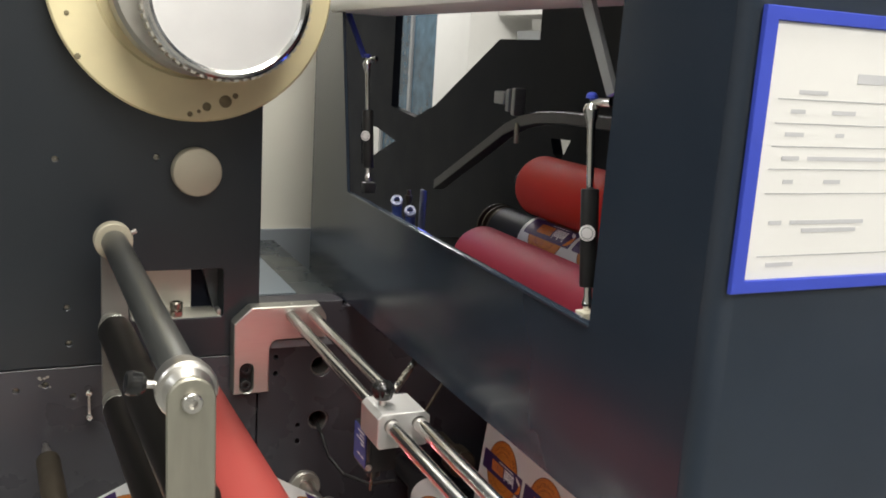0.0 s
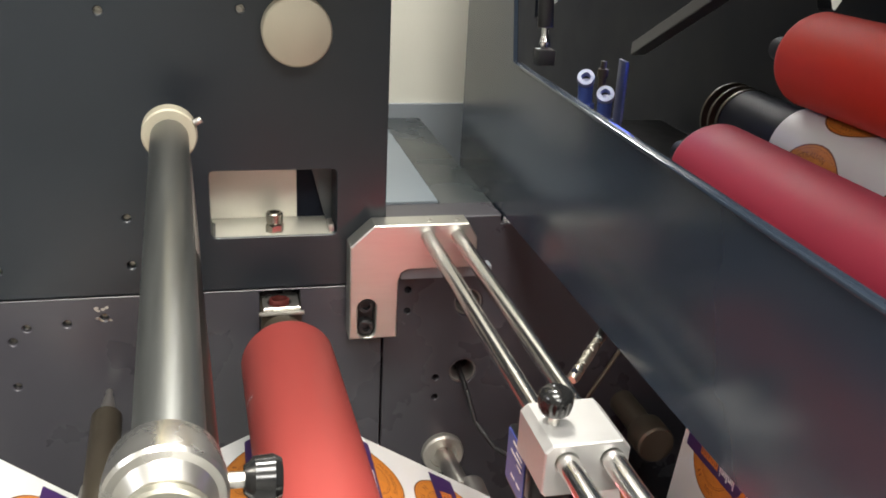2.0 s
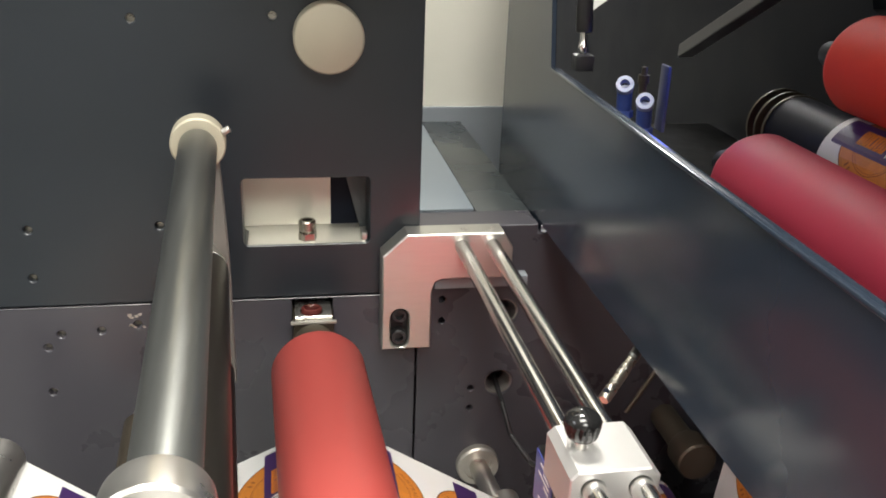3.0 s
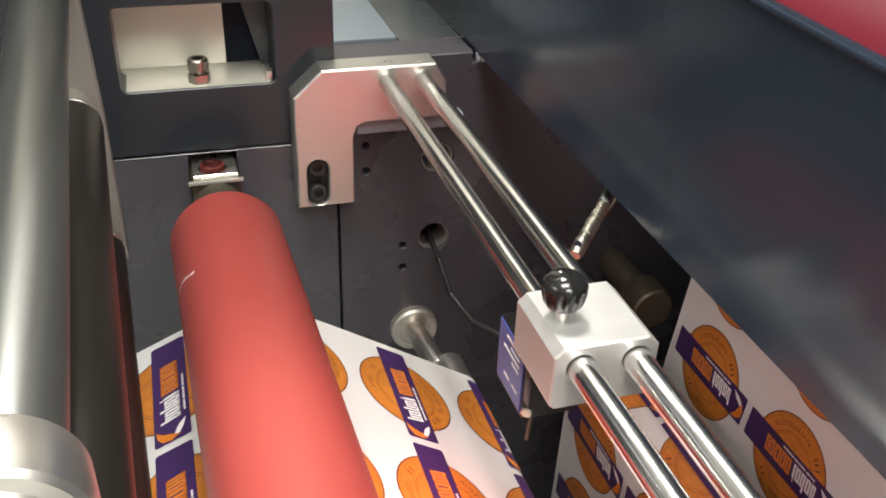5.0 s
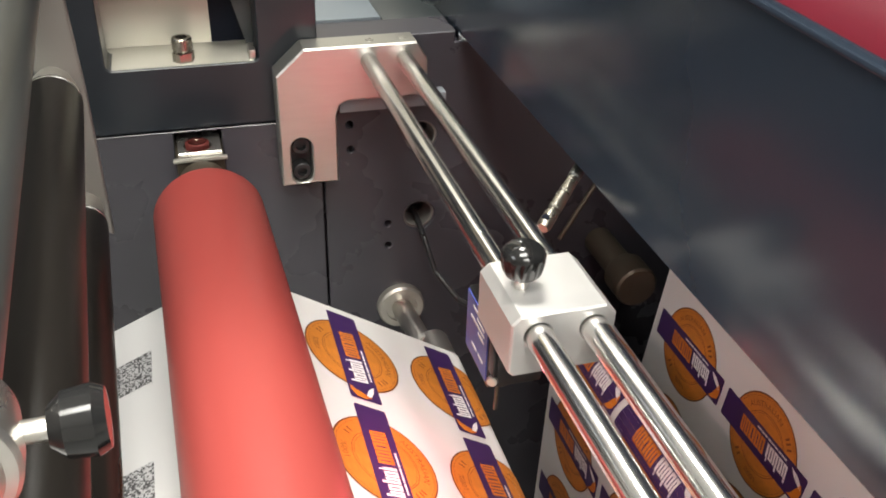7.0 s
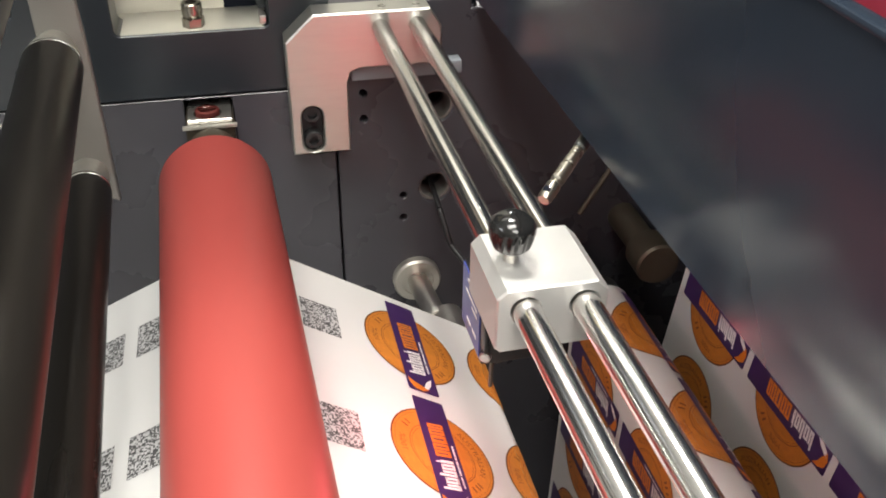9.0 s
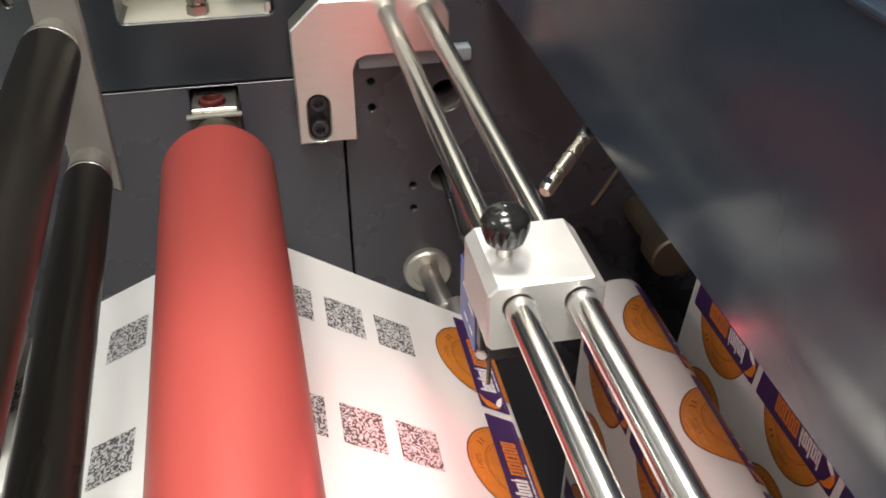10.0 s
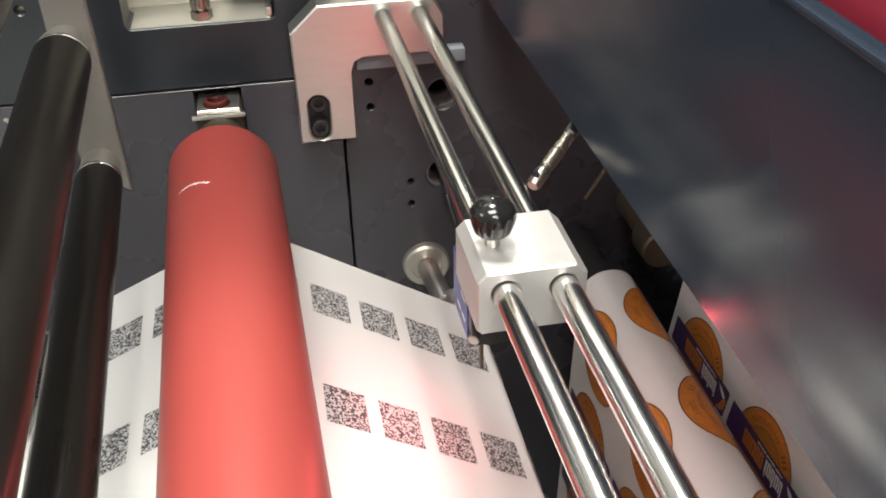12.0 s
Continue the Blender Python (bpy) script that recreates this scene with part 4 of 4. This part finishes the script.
def ragged(r0, r1, seed, n=44):
    rnd = random.Random(seed)
    k = [1 + rnd.uniform(-0.012, 0.012) for _ in range(n)]
    return [[(r * k[j % n] * math.cos(2 * math.pi * j / n), r * k[j % n] * math.sin(2 * math.pi * j / n)) for r, j in ((r0, i), (r1, i), (r1, i + 1), (r0, i + 1))] for i in range(n)]


LAYERS = [
    (BROWN, 0.00010, [disc(0, 0, 0.0355, 0.0355)]),
    (ORANGE, 0.00016, [disc(0, 0, 0.0344, 0.0344)]),
    (DARKORANGE, 0.00022, ragged(0.0222, 0.0227, 3) + ragged(0.0208, 0.0211, 5) + ragged(0.0326, 0.0328, 8)
     + round_the_rim("AUSTRALIAN", 0.28, 0.0058, 0.0256) + round_the_rim("100%", math.pi, 0.0058, 0.0256) + rim_bars((-0.75, -0.86, -1.0, 2.5, 2.36))),
    (INDIGO, 0.00028, [rounded(-0.0115, 0.0115, -0.046, 0.046, 0.0016, 3)]),
    (WHITEINK, 0.00034, mark_word(-0.0275, ((0.0048, True), (0.0052, False), (0.0052, True), (0.005, False), (0.003, True)), 0.0058, -0.0072, -0.0042)
     + [[(0.0088, -0.0305), (0.0072, -0.037), (0.0045, -0.0412), (0.0, -0.0432), (0.0018, -0.0392), (0.0042, -0.0345)]]
     + [rect(0.0078, 0.0092, v, v + w) for v, w in ((-0.0245, 0.0015), (-0.0226, 0.0011), (-0.0212, 0.0007), (-0.0202, 0.0013), (-0.0186, 0.0026), (-0.0148, 0.0008), (-0.0137, 0.0028), (-0.0106, 0.0013), (-0.009, 0.0008), (-0.0079, 0.0007), (-0.0069, 0.003), (-0.0028, 0.0022), (-0.0003, 0.0007), (0.0007, 0.0023), (0.0033, 0.0007), (0.0043, 0.0026), (0.0072, 0.0013))]),
    (ORANGEINK, 0.00034, mark_word(-0.0022, ((0.0055, False), (0.0055, False), (0.0068, False), (0.0052, False), (0.0046, False)), 0.0058, -0.0066, -0.006)
     + [[(0.0048, -0.0424), (-0.0005, -0.0448), (-0.0065, -0.0438), (-0.0096, -0.039), (-0.0102, -0.0335), (-0.0062, -0.0372), (-0.0015, -0.0392)]]),
]
SQUARE = [(GREYINK, 0.00012, [rect(-0.0135, 0.0135, -0.0152, 0.0152)])]


def strip_meshes(layers, half, n, tag):
    """One mesh for each strip of a print, cut across the web's way."""
    out = []
    w = 2 * half / n
    for i in range(n):
        a, b = -half + i * w, -half + (i + 1) * w
        me = bpy.data.meshes.new(tag)
        bm = bmesh.new()
        mats = []
        for m, h, polys in layers:
            for poly in polys:
                cut = clip_strip(poly, a, b)
                if len(cut) > 2:
                    area = sum(p[0] * q[1] - q[0] * p[1] for p, q in zip(cut, cut[1:] + cut[:1]))
                    if abs(area) < 1e-9:
                        continue
                    if area < 0:
                        cut = cut[::-1]
                    f = bm.faces.new([bm.verts.new((u - (a + b) / 2, v, h)) for u, v in cut])
                    if m not in mats:
                        mats.append(m)
                    f.material_index = mats.index(m)
        bm.to_mesh(me)
        bm.free()
        for m in mats:
            me.materials.append(m)
        out.append(((a + b) / 2, me))
    return out


N_LAB, N_SQ = 16, 4
LAB = strip_meshes(LAYERS, 0.0356, N_LAB, "label_strip")
SQ = strip_meshes(SQUARE, 0.0135, N_SQ, "square_strip")
MOVERS = []


def lay_print(kind, strips, offset, y, label, category, group):
    o = thing(kind, (0, y, 0), label, category, group)
    for u, me in strips:
        p = new("strip", me)
        p.parent = o
        MOVERS.append((p, offset + u))
    return o


LAST = -2          # the last label row before the squares begin
FIRST = 19
S_VIS0, S_VIS1 = S_PEAK - 0.30, WEB.s[-1] - 0.03
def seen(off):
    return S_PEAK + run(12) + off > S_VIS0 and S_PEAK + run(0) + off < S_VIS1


for col in range(LAST, FIRST):
    off = col * PITCH + min(0, col) * 0.0022
    if seen(off):
        for row in range(3):
            lay_print("printed_label", LAB, off, LABEL_Y - row * ROWP, "round orange printed label with an indigo banner on the web", "label", "labels on the web")
for k in range(18):
    off = LAST * PITCH - 0.0732 - 0.0362 * k
    if seen(off):
        for row in range(3):
            lay_print("printed_square", SQ, off, -0.1415 - row * 0.097, "plain grey printed square on the white web", "print", "squares on the web")

# the stretch of web that rises into the hood, fed in steps
RISE = Track([(0.262, 0.545, 0.0), (0.272, 0.80, 0.05), (0.287, 0.94, 0.2), (0.315, 1.16, 0)])
sheet_along(RISE, YF, YN, 0.0004, "rising_web", "white label paper web rising into the hood")
R_REF = min((k * 0.0005 for k in range(1200)), key=lambda s: abs(RISE.at(s).y - 0.90))
STEPS = ((0.0, 0.022), (0.9, 0.02), (1.1, 0.012), (1.5, 0.028), (3.5, 0.028), (3.9, 0.01), (5.3, -0.018), (5.6, -0.018), (5.8, 0.004), (6.1, 0.018), (6.5, 0.021), (6.7, 0.0), (6.9, -0.016), (7.2, -0.018), (8.8, -0.033), (9.0, 0.0), (9.1, 0.012),
         (9.2, 0.04), (9.3, 0.058), (9.4, 0.0655), (11.1, 0.0665), (11.2, 0.105), (11.3, 0.107), (11.4, 0.128), (11.5, 0.133), (11.6, 0.172), (11.8, 0.179), (12.0, 0.184))


def feed(t):
    return float(np.interp(t, [a for a, _ in STEPS], [b for _, b in STEPS]))


LAB_UP = strip_meshes(LAYERS, 0.0356, 4, "label_strip")
RISERS = []
for col in range(-8, 5):
    off = col * PITCH
    if -0.2 < R_REF + off < RISE.s[-1] - 0.05:
        for row in range(4):
            o = thing("printed_label", (0, LABEL_Y - row * ROWP, 0), "round orange printed label on the rising web", "label", "labels on the web")
            for u, me in LAB_UP:
                p = new("strip", me)
                p.parent = o
                RISERS.append((p, off + u))


# prints on the paper round the print cylinder, turning with it
for ang in (128, -22):
    for row in range(3):
        for u, me in LAB:
            a = radians(ang) - u / 0.0312
            p = new("label_print", me)
            p.parent = drum_paper
            d = Vector((math.sin(a), 0, -math.cos(a)))
            n = Vector((math.cos(a), 0, math.sin(a)))
            c = Vector((0, 0.117 - row * ROWP, 0)) + n * 0.0311
            p.matrix_basis = Matrix(((d.x, 0, n.x, c.x), (0, 1, 0, c.y), (d.z, 0, n.z, c.z), (0, 0, 0, 1)))

# turn of the print cylinder, degrees: it waits, feeds one label on, and waits again
PRESS_TURN = ((0.0, 0), (1.05, 0), (1.2, 40), (1.4, 50), (1.6, 54), (1.8, 68), (2.0, 82), (2.2, 150), (12.0, 150))

# turn of the clamp knob on the front flange, degrees
TURN = ((0, -190), (0.4, -48), (0.5, -26), (0.6, 28), (0.8, 80), (1.0, 125), (1.2, 180), (1.4, 230), (1.6, 290), (1.8, 345), (2.0, 355), (2.2, 370), (2.35, 392), (2.5, 430), (2.8, 520), (3.1, 610), (3.3, 690), (3.5, 745), (3.7, 780), (5.8, 1435), (5.9, 1445), (6.0, 1480), (6.1, 1510), (6.4, 1600), (6.7, 1700), (7.0, 1800), (7.2, 1840), (12.0, 3232))


def knob_turn(t):
    return radians(float(np.interp(t, [a for a, _ in TURN], [b for _, b in TURN])))


def motions():
    times = [i * 0.1 for i in range(121)]
    for p, off in MOVERS:
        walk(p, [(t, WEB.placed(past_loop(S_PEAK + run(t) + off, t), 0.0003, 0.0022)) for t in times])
    for p, off in RISERS:
        walk(p, [(t, RISE.placed(R_REF + feed(t) + off, 0.0)) for t in times])
    tilt = Matrix.Translation(FL0) @ Matrix.Rotation(math.atan(-K), 4, "Z")
    walk(flange, [(i * 0.1, tilt @ Matrix.Rotation(-knob_turn(i * 0.1), 4, "Y")) for i in range(121)])
    walk(drum_paper, [(i * 0.1, Matrix.Rotation(-radians(float(np.interp(i * 0.1, [a for a, _ in PRESS_TURN], [b for _, b in PRESS_TURN]))), 4, "Y")) for i in range(121)])
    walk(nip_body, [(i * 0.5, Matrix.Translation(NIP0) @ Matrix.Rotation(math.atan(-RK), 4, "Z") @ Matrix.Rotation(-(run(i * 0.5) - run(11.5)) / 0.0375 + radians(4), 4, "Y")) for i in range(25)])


motions()
